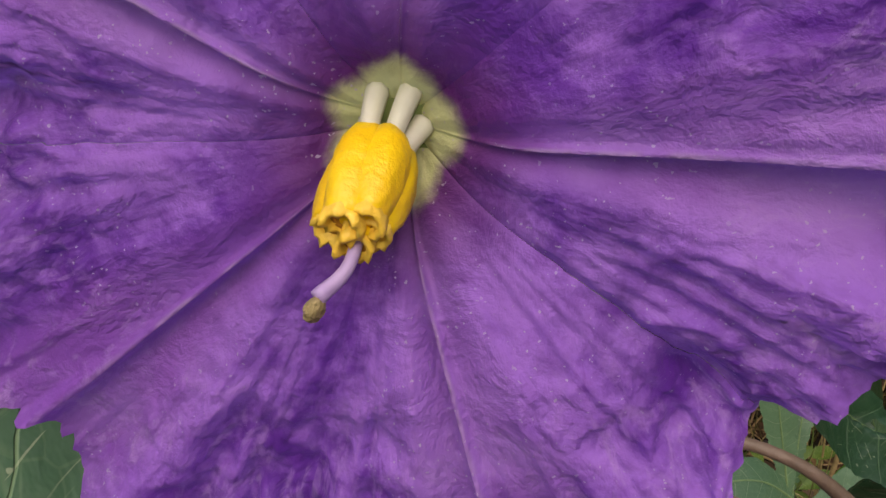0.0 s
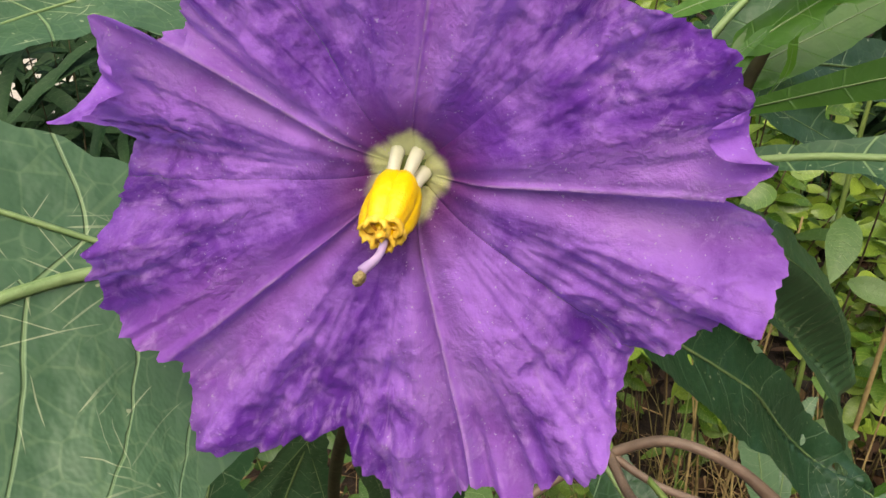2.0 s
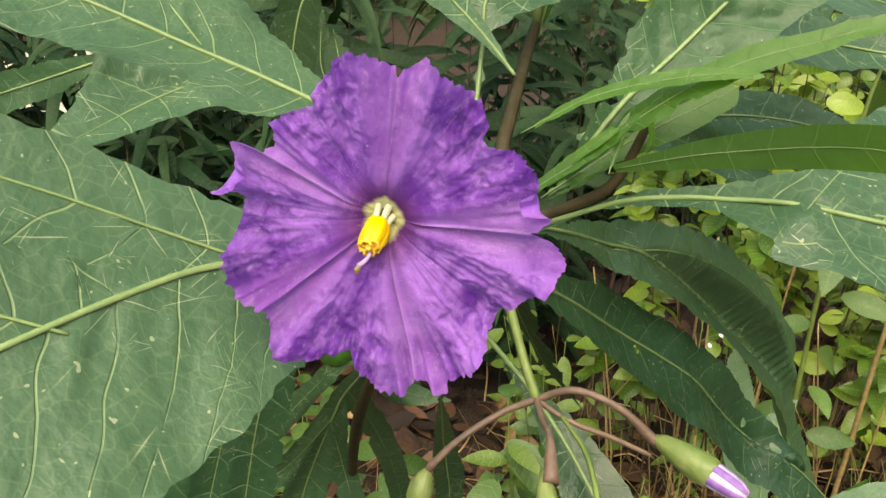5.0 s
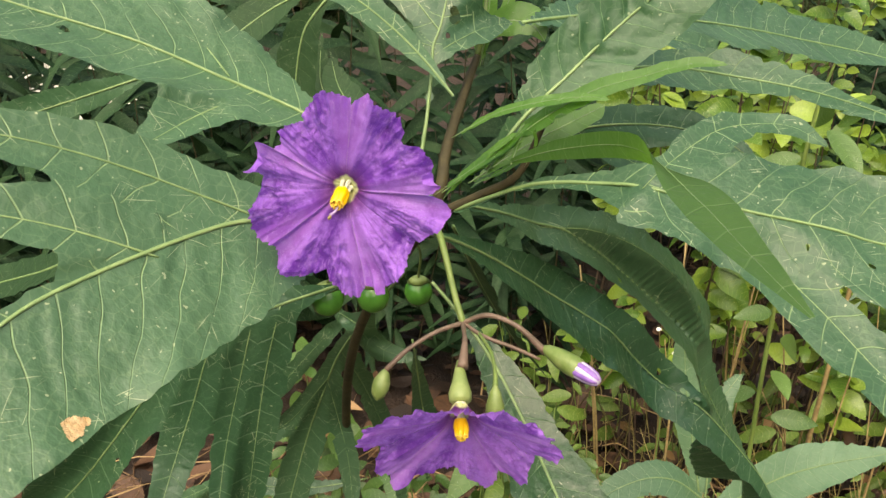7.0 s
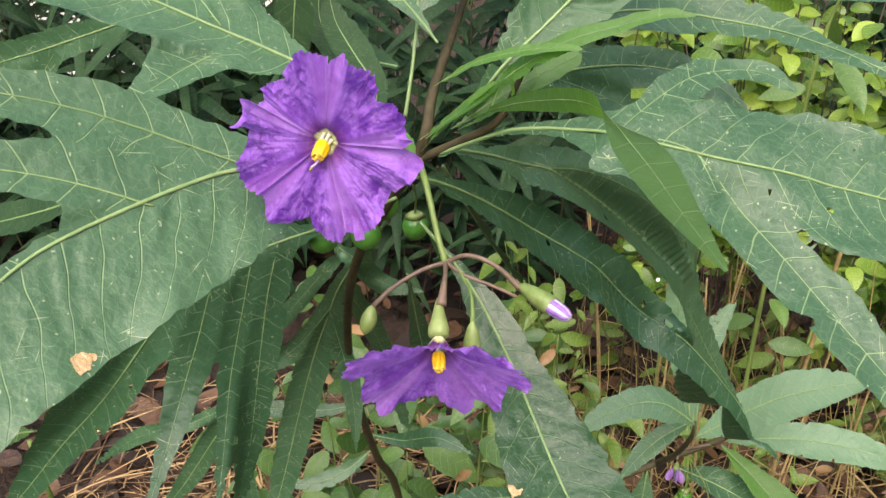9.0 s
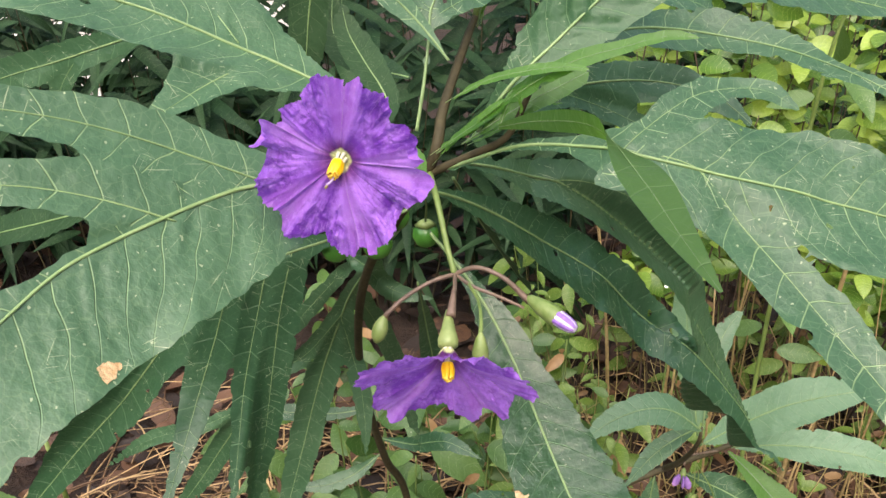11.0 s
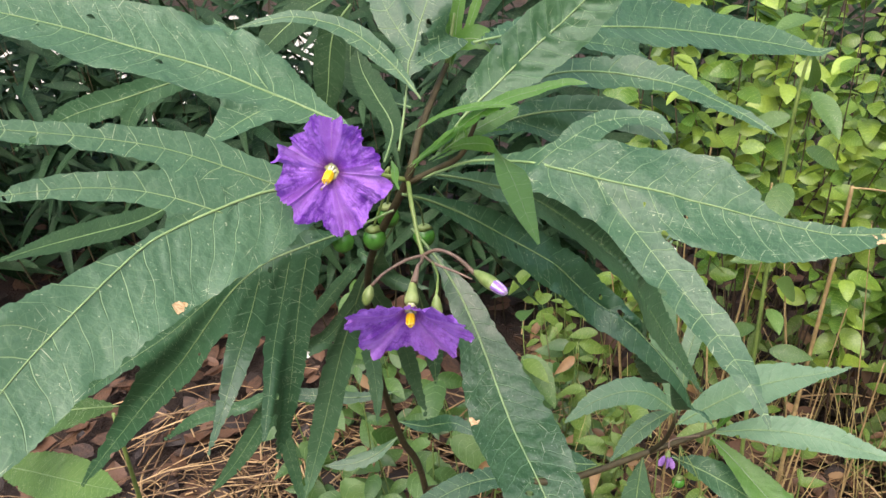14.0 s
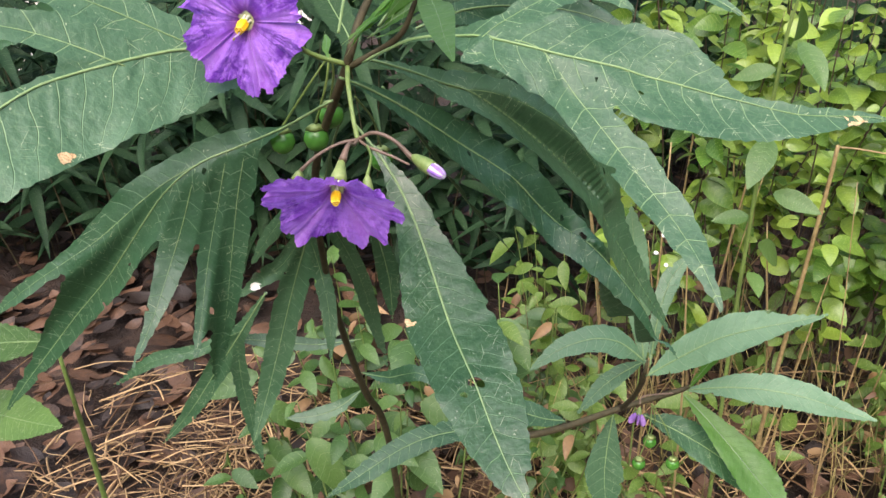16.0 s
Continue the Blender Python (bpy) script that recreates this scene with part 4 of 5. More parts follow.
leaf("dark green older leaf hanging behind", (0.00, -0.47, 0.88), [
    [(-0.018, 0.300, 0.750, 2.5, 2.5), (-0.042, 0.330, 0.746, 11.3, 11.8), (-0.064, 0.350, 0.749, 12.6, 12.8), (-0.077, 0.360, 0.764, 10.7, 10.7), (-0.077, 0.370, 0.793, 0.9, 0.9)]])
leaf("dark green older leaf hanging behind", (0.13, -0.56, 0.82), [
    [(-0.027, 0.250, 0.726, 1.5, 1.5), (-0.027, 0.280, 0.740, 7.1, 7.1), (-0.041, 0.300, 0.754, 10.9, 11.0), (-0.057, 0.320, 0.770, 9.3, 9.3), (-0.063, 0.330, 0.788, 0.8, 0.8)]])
leaf("dark lobed leaf in shade", (0.06, -0.98, 0.17), [
    [(-0.162, 0.300, 0.777, 1.6, 1.6), (-0.195, 0.300, 0.766, 8.1, 8.0), (-0.239, 0.300, 0.752, 10.7, 10.7), (-0.290, 0.300, 0.736, 10.1, 10.0), (-0.347, 0.300, 0.706, 0.9, 0.9)],
    [(-0.219, 0.300, 0.759, 5.8, 5.8), (-0.237, 0.300, 0.737, 7.0, 7.0), (-0.249, 0.300, 0.705, 0.9, 0.9)]])
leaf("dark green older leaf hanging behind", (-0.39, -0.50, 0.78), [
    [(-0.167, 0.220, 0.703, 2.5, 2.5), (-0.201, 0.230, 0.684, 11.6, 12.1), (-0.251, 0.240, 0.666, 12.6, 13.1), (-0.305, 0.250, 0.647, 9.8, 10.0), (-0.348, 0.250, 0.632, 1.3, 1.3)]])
leaf("slender light green young leaf", (-0.69, -0.60, 0.40), [
    [(0.022, 0.100, 0.774, 0.6, 0.6), (0.031, 0.095, 0.786, 1.6, 1.6), (0.042, 0.090, 0.798, 1.6, 1.6), (0.049, 0.088, 0.803, 0.4, 0.4)]])
leaf("narrow dark green young leaf, folded", (-0.12, -0.74, 0.66), [
    [(0.045, 0.090, 0.791, 0.6, 0.6), (0.048, 0.092, 0.800, 2.2, 1.8), (0.055, 0.096, 0.805, 2.8, 2.8), (0.064, 0.100, 0.806, 0.4, 0.4)]])
leaf("small pale young leaf bent down", (-0.02, -0.18, 0.98), [
    [(0.016, 0.092, 0.786, 0.6, 0.6), (0.021, 0.078, 0.785, 2.0, 2.0), (0.023, 0.070, 0.783, 1.6, 1.6), (0.027, 0.062, 0.781, 0.4, 0.4)]])
leaf("narrow dark green young leaf, folded", (0.22, -0.50, 0.84), [
    [(0.034, 0.100, 0.782, 0.6, 0.6), (0.043, 0.110, 0.784, 1.5, 1.5), (0.055, 0.120, 0.790, 1.9, 1.9), (0.071, 0.130, 0.789, 0.4, 0.4)]])
leaf("slender light green young leaf", (-0.51, -0.80, -0.33), [
    [(0.049, 0.090, 0.791, 0.4, 0.4), (0.052, 0.086, 0.799, 1.0, 1.0), (0.051, 0.083, 0.804, 0.8, 0.8), (0.053, 0.082, 0.806, 0.2, 0.2)]])
# the leaves of the low side branch
leaf("light blue-green leaf on the low side branch", (-0.56, -0.46, 0.70), [
    [(0.200, 0.340, 0.458, 1.6, 1.6), (0.223, 0.340, 0.478, 12.9, 13.6), (0.250, 0.335, 0.503, 17.7, 19.0), (0.277, 0.330, 0.519, 16.0, 14.6), (0.299, 0.325, 0.530, 6.8, 7.7), (0.324, 0.320, 0.543, 0.9, 0.9)]])
leaf("light blue-green leaf on the low side branch", (0.11, -0.42, 0.90), [
    [(0.196, 0.340, 0.472, 1.9, 1.9), (0.175, 0.335, 0.491, 15.1, 13.2), (0.152, 0.330, 0.496, 13.6, 12.8), (0.125, 0.320, 0.489, 8.9, 9.0), (0.101, 0.310, 0.472, 1.0, 1.0)]])
leaf("light blue-green leaf on the low side branch", (-0.18, -0.44, 0.88), [
    [(0.250, 0.420, 0.390, 1.8, 1.8), (0.280, 0.410, 0.404, 12.1, 10.7), (0.313, 0.400, 0.413, 16.6, 17.3), (0.349, 0.390, 0.415, 15.2, 14.9), (0.383, 0.385, 0.408, 8.1, 8.0), (0.408, 0.380, 0.405, 1.1, 1.1)]])
leaf("light green leaf on the low side branch", (0.14, -0.65, 0.75), [
    [(0.248, 0.420, 0.384, 1.8, 1.8), (0.270, 0.410, 0.367, 9.3, 9.3), (0.297, 0.390, 0.346, 18.4, 15.9), (0.322, 0.370, 0.326, 19.2, 19.0), (0.352, 0.350, 0.302, 1.1, 1.1)]])
leaf("dark green leaf on the low side branch", (0.26, -0.54, 0.80), [
    [(0.212, 0.410, 0.363, 1.8, 1.8), (0.247, 0.410, 0.347, 16.0, 13.3), (0.279, 0.400, 0.335, 18.5, 18.1), (0.317, 0.390, 0.314, 16.0, 15.7), (0.355, 0.380, 0.294, 1.2, 1.2)]])
leaf("dark green leaf on the low side branch", (-0.37, -0.62, 0.69), [
    [(0.197, 0.350, 0.465, 1.5, 1.5), (0.180, 0.350, 0.451, 8.0, 8.2), (0.162, 0.340, 0.439, 8.1, 8.2), (0.144, 0.330, 0.417, 1.0, 1.0)]])
leaf("dark green leaf on the low side branch", (-0.05, -0.96, 0.27), [
    [(0.182, 0.400, 0.367, 1.6, 1.6), (0.179, 0.390, 0.336, 12.8, 12.9), (0.179, 0.380, 0.302, 18.4, 18.6), (0.186, 0.370, 0.261, 1.1, 1.1)]])
leaf("bright green young leaf on the low side branch", (-0.79, -0.57, 0.23), [
    [(0.250, 0.420, 0.390, 1.3, 1.3), (0.263, 0.415, 0.422, 5.1, 5.1), (0.278, 0.410, 0.455, 4.9, 4.9), (0.292, 0.400, 0.489, 0.8, 0.8)]])
leaf("light blue-green leaf on the low side branch", (0.07, -0.97, 0.23), [
    [(0.198, 0.350, 0.459, 1.4, 1.4), (0.193, 0.360, 0.487, 7.6, 7.5), (0.184, 0.370, 0.530, 12.1, 12.1), (0.179, 0.380, 0.567, 10.2, 10.1), (0.174, 0.380, 0.597, 0.9, 0.9)]])
leaf("light blue-green leaf on the low side branch", (-0.24, -0.80, 0.54), [
    [(0.204, 0.360, 0.453, 1.4, 1.4), (0.208, 0.380, 0.493, 6.7, 6.6), (0.218, 0.400, 0.522, 8.7, 8.6), (0.233, 0.410, 0.541, 1.0, 1.0)]])
leaf("dark green leaf on the low side branch", (0.58, -0.32, 0.75), [
    [(0.136, 0.390, 0.362, 1.8, 1.8), (0.115, 0.380, 0.370, 9.5, 12.1), (0.083, 0.370, 0.387, 13.6, 14.0), (0.057, 0.360, 0.411, 1.3, 1.3)]])
leaf("dark green leaf on the low side branch", (0.05, -0.41, 0.91), [
    [(0.100, 0.370, 0.356, 1.8, 1.8), (0.074, 0.360, 0.364, 5.9, 5.9), (0.033, 0.340, 0.375, 11.2, 12.6), (-0.005, 0.320, 0.370, 13.1, 12.3), (-0.043, 0.300, 0.349, 9.9, 8.9), (-0.074, 0.290, 0.326, 1.1, 1.1)]])

scorch(leaf.made[0], (-0.039, -0.015, 0.764), 0.0030)
scorch(leaf.made[2], (0.232, 0.060, 0.773), 0.0050)
scorch([one for one in leaf.made if "scorched along" in one["label"]][0], (0.0571, 0.0520, 0.6644), 0.0026)

# ---- flowers ----
# each petal's rim, from one side over the notch in its middle to the other side: degrees about the axis and millimetres from it
RIM_TOP = ((40.5, 18.4), (44, 20.3), (56, 21.6), (72, 22.0), (78, 20.8), (80.8, 19.3), (84.4, 20.1), (93, 21.8), (100, 22.2), (111, 20.3), (118, 18.8), (122, 17.4))
RIM_RIGHT = ((-32, 20.2), (-25.6, 21.7), (-13.6, 25.0), (-6.6, 26.0), (-1, 23.6), (2.4, 21.0), (5, 22.6), (10, 26.0), (15.4, 26.4), (19, 23.0), (26, 22.2), (33.8, 20.1), (40.5, 18.4))
RIM_LOW = ((-103.6, 19.2), (-100, 20.7), (-93.4, 22.8), (-86.9, 24.4), (-81.5, 24.7), (-77, 23.0), (-73.6, 21.3), (-69.7, 23.5), (-65.2, 24.8), (-61.7, 23.6), (-48, 23.0), (-39.5, 20.9), (-32, 20.2))
RIM_LOW_LEFT = ((-178.6, 20.1), (-169, 21.9), (-161, 24.0), (-153.5, 25.0), (-148, 23.0), (-142.2, 21.5), (-137.6, 22.4), (-129.5, 24.9), (-120.6, 23.8), (-110.8, 21.0), (-103.6, 19.2))
RIM_LEFT = ((-238, 17.4), (-233, 18.2), (-227, 18.8), (-219.4, 19.0), (-214, 17.6), (-209.5, 18.4), (-206.5, 24.0), (-199, 24.8), (-192, 24.3), (-188, 21.0), (-183, 20.3), (-178.6, 20.1))
FLOWER_RIM = ((RIM_TOP, 80.8), (RIM_RIGHT, 2.4), (RIM_LOW, -73.6), (RIM_LOW_LEFT, -142.2), (RIM_LEFT, -209.5))
# lobe tips that roll up: degrees, half width in degrees, radius at which the roll begins and radius of the roll in millimetres
FLOWER_CURLS = ((-199.0, 10.0, 19.0, 1.7), (13.5, 6.5, 21.0, 1.5), (104.0, 16.0, 20.4, 3.2), (-157.0, 9.0, 22.8, 3.0))


def petal(rim, middle, pit, cone, ruffle, seed, hand, parent, curls=(), rings=84, steps=110):
    """One fused petal of the wheel-shaped flower: its axis is z, its throat at the origin's depth."""
    cut = [k for k, row in enumerate(rim) if row[0] == middle][0]
    halves = [spline(rim[:cut + 1], 10), spline(rim[cut:], 10)]
    a0, a1 = rim[0][0], rim[-1][0]
    bm = bmesh.new()
    uv_layer = bm.loops.layers.uv.verify()
    grid, coords = [], []
    for k in range(steps + 1):
        u = 2 * k / steps - 1
        deg = middle + (middle - a0) * u if u < 0 else middle + (a1 - middle) * u
        half = halves[0] if u < 0 else halves[1]
        ang = radians(deg)
        edge = float(np.interp(deg, half[:, 0], half[:, 1])) / 1000
        ex, ey = math.cos(ang), math.sin(ang)
        inner = 1 - abs(u) ** 8
        edge += inner * (0.0005 * noise.noise((ex * 14, ey * 14, seed)) + 0.0005 * noise.noise((ex * 36, ey * 36, seed + 5)) + 0.0004 * noise.noise((ex * 80, ey * 80, seed + 8)))
        row, cs = [], []
        for j in range(rings + 1):
            q = j / rings
            r = 0.0013 + (edge - 0.0013) * q ** 1.15
            x, y = r * ex, r * ey
            f = min(1, max(0, (r - 0.006) / 0.012))
            v = abs(u)
            z = -pit * math.exp(-((r - 0.0013) / 0.0024) ** 1.5) + cone * (r - 0.0013)
            z += 0.0006 * math.exp(-v / 0.030) * min(1, r / 0.006) ** 2
            fold = max(0.0, u * hand)
            z -= 0.0010 * (1 - math.exp(-fold / 0.03)) * math.exp(-fold / 0.35) * min(1, r / 0.009) ** 2
            z += 0.0010 * math.exp(-((v - 0.34) / 0.22) ** 2) * min(1, r / 0.010)
            z -= 0.0006 * math.exp(-(1 - v) / 0.10) * (0.35 + 0.65 * f)
            side = min(1.0, max(0.0, (v - 0.22) / 0.3))
            w = ruffle * f * min(1.0, 0.25 + v * 1.1)
            z += w * 0.0021 * noise.noise((x * 140, y * 140, seed))
            z += w * v * 0.0013 * (0.5 - abs(noise.noise((x * 260, y * 260, seed + 4))) * 2)
            # creases that run out along the petal, and crape-like puckers across them
            crease = 1 - abs(noise.noise((ex * 7 + 60 * r, ey * 9, seed + 11 + 60 * r))) * 2
            z += ruffle * f * (0.15 + side) * 0.00042 * max(0.0, crease) ** 2
            z += ruffle * f * side * 0.00035 * noise.noise((ex * 26, ey * 26, 130 * r + seed))
            pucker = abs(noise.noise((x * 620 + 3, y * 620, seed + 9)))
            z += ruffle * f * (0.12 + side) * 0.00042 * (0.5 - pucker * 2)
            z += ruffle * f * (0.2 + side) * 0.00022 * (0.5 - abs(noise.noise((x * 1250, y * 1250, seed + 2))) * 2)
            z += ruffle * 0.0030 * noise.noise((ex * 6, ey * 6, seed + 7)) * q ** 4
            z += ruffle * inner * 0.0022 * noise.noise((ex * 17, ey * 17, seed + 3)) * q ** 6
            z += ruffle * inner * 0.0007 * noise.noise((ex * 48, ey * 48, seed + 13)) * q ** 9
            for centre, wide, start, roll in curls:
                near = math.exp(-((deg - centre) / wide) ** 4)
                over = (r - start / 1000) * near
                if over > 0 and near > 0.02:
                    roll_r = roll / 1000
                    turn = over / roll_r
                    out = r - over + roll_r * math.sin(turn)
                    z += roll_r * (1 - math.cos(turn))
                    x, y = out * ex, out * ey
            row.append(bm.verts.new((x, y, z)))
            cs.append((u, r))
        grid.append(row)
        coords.append(cs)
    for k in range(steps):
        for j in range(rings):
            face = bm.faces.new((grid[k][j], grid[k][j + 1], grid[k + 1][j + 1], grid[k + 1][j]))
            for loop, (a, b) in zip(face.loops, ((k, j), (k, j + 1), (k + 1, j + 1), (k + 1, j))):
                loop[uv_layer].uv = coords[a][b]
    return part("petal", bm, PETAL, parent, "crinkled violet petal with a pale central band")


def lathe(bm, rows, sides, m, squash=1.0, wobble=0.0, seed=0):
    """A turned form: rows of (radius, height) about z, placed by m."""
    rings = []
    for i, (r, z) in enumerate(rows):
        rings.append([bm.verts.new(m @ Vector((r * (1 + wobble * noise.noise((1.9 * math.cos(6.283 * k / sides), 1.9 * math.sin(6.283 * k / sides), seed + i * 0.3))) * math.cos(6.283185 * k / sides), squash * r * math.sin(6.283185 * k / sides), z))) for k in range(sides)])
    for a, b in zip(rings, rings[1:]):
        for k in range(sides):
            bm.faces.new((a[k], a[(k + 1) % sides], b[(k + 1) % sides], b[k]))
    bm.faces.new(rings[0][::-1])
    bm.faces.new(rings[-1])


def aim(origin, way):
    """A pose at origin whose z axis points along way."""
    return Matrix.Translation(origin) @ Vector(way).to_track_quat("Z", "Y").to_matrix().to_4x4()


def flower(m, rims, curls, pit, cone, ruffle, seed, label, anther_base, anther_way, anther_long, style_tip=None):
    """A flower with its axis along z: a green cup behind, five petals, five anthers, a style and its stigma."""
    bm = bmesh.new()
    deep = -pit
    lathe(bm, [(0.0008, deep - 0.0125), (0.0013, deep - 0.0105), (0.0021, deep - 0.0065), (0.0031, deep - 0.0028), (0.0030, deep - 0.0008), (0.0022, deep - 0.0001), (0.0012, deep), (0.0003, deep)], 20, Matrix.Identity(4))
    base = part("flower", bm, CALYX, plant, label)
    base.matrix_world = m
    for (rim, middle), hand in zip(rims, (1, -1, -1, 1, 1)):
        petal(rim, middle, pit, cone, ruffle, seed, hand, base, curls)
    way = Vector(anther_way).normalized()
    hub = Vector(anther_base)
    turn = aim(hub, way)
    for k in range(5):
        ang = radians(72 * k + 56)
        out = Vector((math.cos(ang), math.sin(ang), 0))
        foot = Vector((out.x * 0.0013, out.y * 0.0013 + 0.0006, deep * 0.9))
        root = turn @ (out * 0.0009)
        stalk("filament", [foot, foot.lerp(root, 0.55) + Vector((0, 0, 0.0003)), root + way * 0.0006], [0.00056, 0.00048, 0.00042], FILAMENT, base, "white filament", 8)
        long = anther_long * (1 + 0.10 * math.sin(k * 2.4))
        if k == 2:
            long *= 1.10
        splay = 0.02 if k != 2 else 0.13
        am = turn @ Matrix.Translation(out * 0.00056) @ Matrix.Rotation(splay, 4, Vector((-out.y, out.x, 0))) @ Matrix.Rotation(ang, 4, "Z")
        bm = bmesh.new()
        prof = [(0.0002, 0.0), (0.00074, 0.015), (0.00104, 0.07), (0.00128, 0.22), (0.00136, 0.42), (0.00130, 0.62), (0.00112, 0.80), (0.00096, 0.90), (0.00088, 0.95)]
        lathe(bm, [(r, z * long) for r, z in prof], 22, am, 0.88, 0.12, seed + k)
        for v in bm.verts:
            v.co += way * 0.00012 * noise.noise(v.co * 900) + out * 0.00010 * noise.noise(v.co * 1700)
        anther = part("anther", bm, ANTHER, base, "bright yellow anther with an open pore")
        # the torn mouth: a ragged lip of uneven height round a hollow
        tip = am @ Matrix.Translation((0, 0, long * 0.94))
        bm = bmesh.new()
        rings = []
        for radius, height in ((0.00090, -0.0001), (0.00094, 0.00022), (0.00088, 0.00048), (0.00066, 0.00044), (0.00056, 0.00012), (0.00050, -0.0002)):
            ring = []
            for i in range(22):
                a = 2 * math.pi * i / 22
                rag = noise.noise((1.6 * math.cos(a), 1.6 * math.sin(a), seed + 3.7 * k)) + 0.6 * noise.noise((4 * math.cos(a), 4 * math.sin(a), seed + k))
                spread = radius * (1 + 0.22 * rag)
                ring.append(bm.verts.new(tip @ Vector((spread * math.cos(a), 0.88 * spread * math.sin(a), height * (1 + 0.9 * rag)))))
            rings.append(ring)
        for one, two in zip(rings, rings[1:]):
            for i in range(22):
                bm.faces.new((one[i], one[(i + 1) % 22], two[(i + 1) % 22], two[i]))
        part("pore_rim", bm, PORE_RIM, anther, "torn pale yellow rim")
        bm = bmesh.new()
        lathe(bm, [(0.00004, 0.00006), (0.00060, 0.00008), (0.00058, 0.00012), (0.00030, 0.00004), (0.00003, -0.00004)], 14, tip, 0.86, 0.3, k)
        part("pore", bm, PORE, anther, "dark opening")
    if style_tip:
        tip = Vector(style_tip)
        start = hub + way * (anther_long * 0.6)
        stalk("style", [start, start.lerp(tip, 0.6) + Vector((0.0005, -0.0003, 0)), tip], [0.00032, 0.00028, 0.00036], STYLE, base, "pale lilac style", 10)
        bm = bmesh.new()
        bmesh.ops.create_icosphere(bm, subdivisions=3, radius=0.00052)
        for v in bm.verts:
            v.co *= 1 + 0.25 * noise.noise(v.co * 1600) + 0.12 * noise.noise(v.co * 5000)
            v.co.x += 0.00030 * (1 if v.co.y > 0 else -0.4) * abs(v.co.y) / 0.0005
            v.co.y *= 1.35
            v.co *= 0.85
        bmesh.ops.translate(bm, verts=bm.verts, vec=tip + Vector((-0.0002, -0.0005, 0)))
        part("stigma", bm, STIGMA, base, "rough tan stigma")
    return base


# local x, y and z of the first flower: right, up and toward the viewer
front = Matrix(((1, 0, 0, 0.0068), (0, 0.0, -1, 0.0323), (0, 1.0, 0.0, 0.8008), (0, 0, 0, 1))) @ pose(0, 0, 0, -3, -6, 0) @ Matrix.Diagonal((0.98, 1.04, 1.0, 1.0))
flower(front, FLOWER_RIM, FLOWER_CURLS, 0.0024, 0.09, 1.0, 3.0, "wide open violet flower with a yellow cone of anthers", (-0.00035, -0.0003, -0.0010), (-0.06, -0.47, 0.88), 0.0047, (-0.0018, -0.0046, 0.0050))

BELL_RIM = (
    (((-170, 21), (-160, 23.5), (-147, 26.5), (-137, 25), (-129, 29), (-119, 23.5), (-98, 18.5)), -137),
    (((-98, 18.5), (-86, 19.5), (-76, 26.5), (-68, 25.5), (-58, 21), (-50, 27.5), (-40, 24.5), (-25, 22)), -58),
    (((-25, 22), (-14, 26), (-5, 26), (4, 22), (15, 24), (28, 21), (45, 17)), 4),
    (((45, 17), (60, 17), (72, 16), (82, 13.5), (95, 15.5), (108, 16), (120, 16)), 82),
    (((120, 16), (135, 23), (148, 28), (158, 24), (168, 26.5), (178, 26), (190, 21)), 158),
)
bell = aim((0.0345, 0.0360, 0.7385), (0.08, -0.85, -0.52))
flower(bell, BELL_RIM, (), 0.0040, 0.36, 0.6, 11.0, "nodding violet flower seen from its side", (0.0, 0.0, 0.0006), (0.0, 0.0, 1.0), 0.0050)

node_at = (0.0325, 0.0755, 0.7455)
stalk("flower_stalk", [(0.0195, 0.111, 0.767), (0.0245, 0.093, 0.764), (0.0295, 0.081, 0.752), node_at], [0.0012, 0.0011, 0.0010, 0.0011], GREEN_STEM, plant, "green stalk of the flower cluster")
stalk("flower_stalk", [node_at, (0.0335, 0.066, 0.7465), (0.0342, 0.056, 0.7500), (0.0342, 0.0470, 0.7468)], [0.0008, 0.0007, 0.0008, 0.0016], RED_STALK, plant, "brownish red flower stalk")
stalk("flower_stalk", [node_at, (0.025, 0.071, 0.7445), (0.0165, 0.067, 0.740), (0.0105, 0.064, 0.7345)], [0.0008, 0.0007, 0.0007, 0.0009], RED_STALK, plant, "brownish red flower stalk")
stalk("flower_stalk", [node_at, (0.040, 0.0735, 0.7495), (0.049, 0.071, 0.7475), (0.0575, 0.069, 0.7405)], [0.0008, 0.0008, 0.0008, 0.0012], RED_STALK, plant, "arched brownish red flower stalk")
stalk("flower_stalk", [node_at, (0.039, 0.0705, 0.7440), (0.048, 0.069, 0.7415), (0.056, 0.068, 0.7385)], [0.0007, 0.0006, 0.0006, 0.0005], RED_STALK, plant, "brownish red flower stalk")
stalk("flower_stalk", [(0.0375, 0.0715, 0.7445), (0.0415, 0.062, 0.7435), (0.043, 0.053, 0.7420), (0.0432, 0.049, 0.7405)], [0.0005, 0.0005, 0.0006, 0.0008], GREEN_STEM, plant, "green stalk of a small bud")
stalk("flower_stalk", [(0.0185, 0.111, 0.768), (0.004, 0.10, 0.776), (0.006, 0.070, 0.794), (0.0078, 0.0455, 0.8003)], [0.0012, 0.0011, 0.0010, 0.0016], GREEN_STEM, plant, "green stalk behind the open flower")


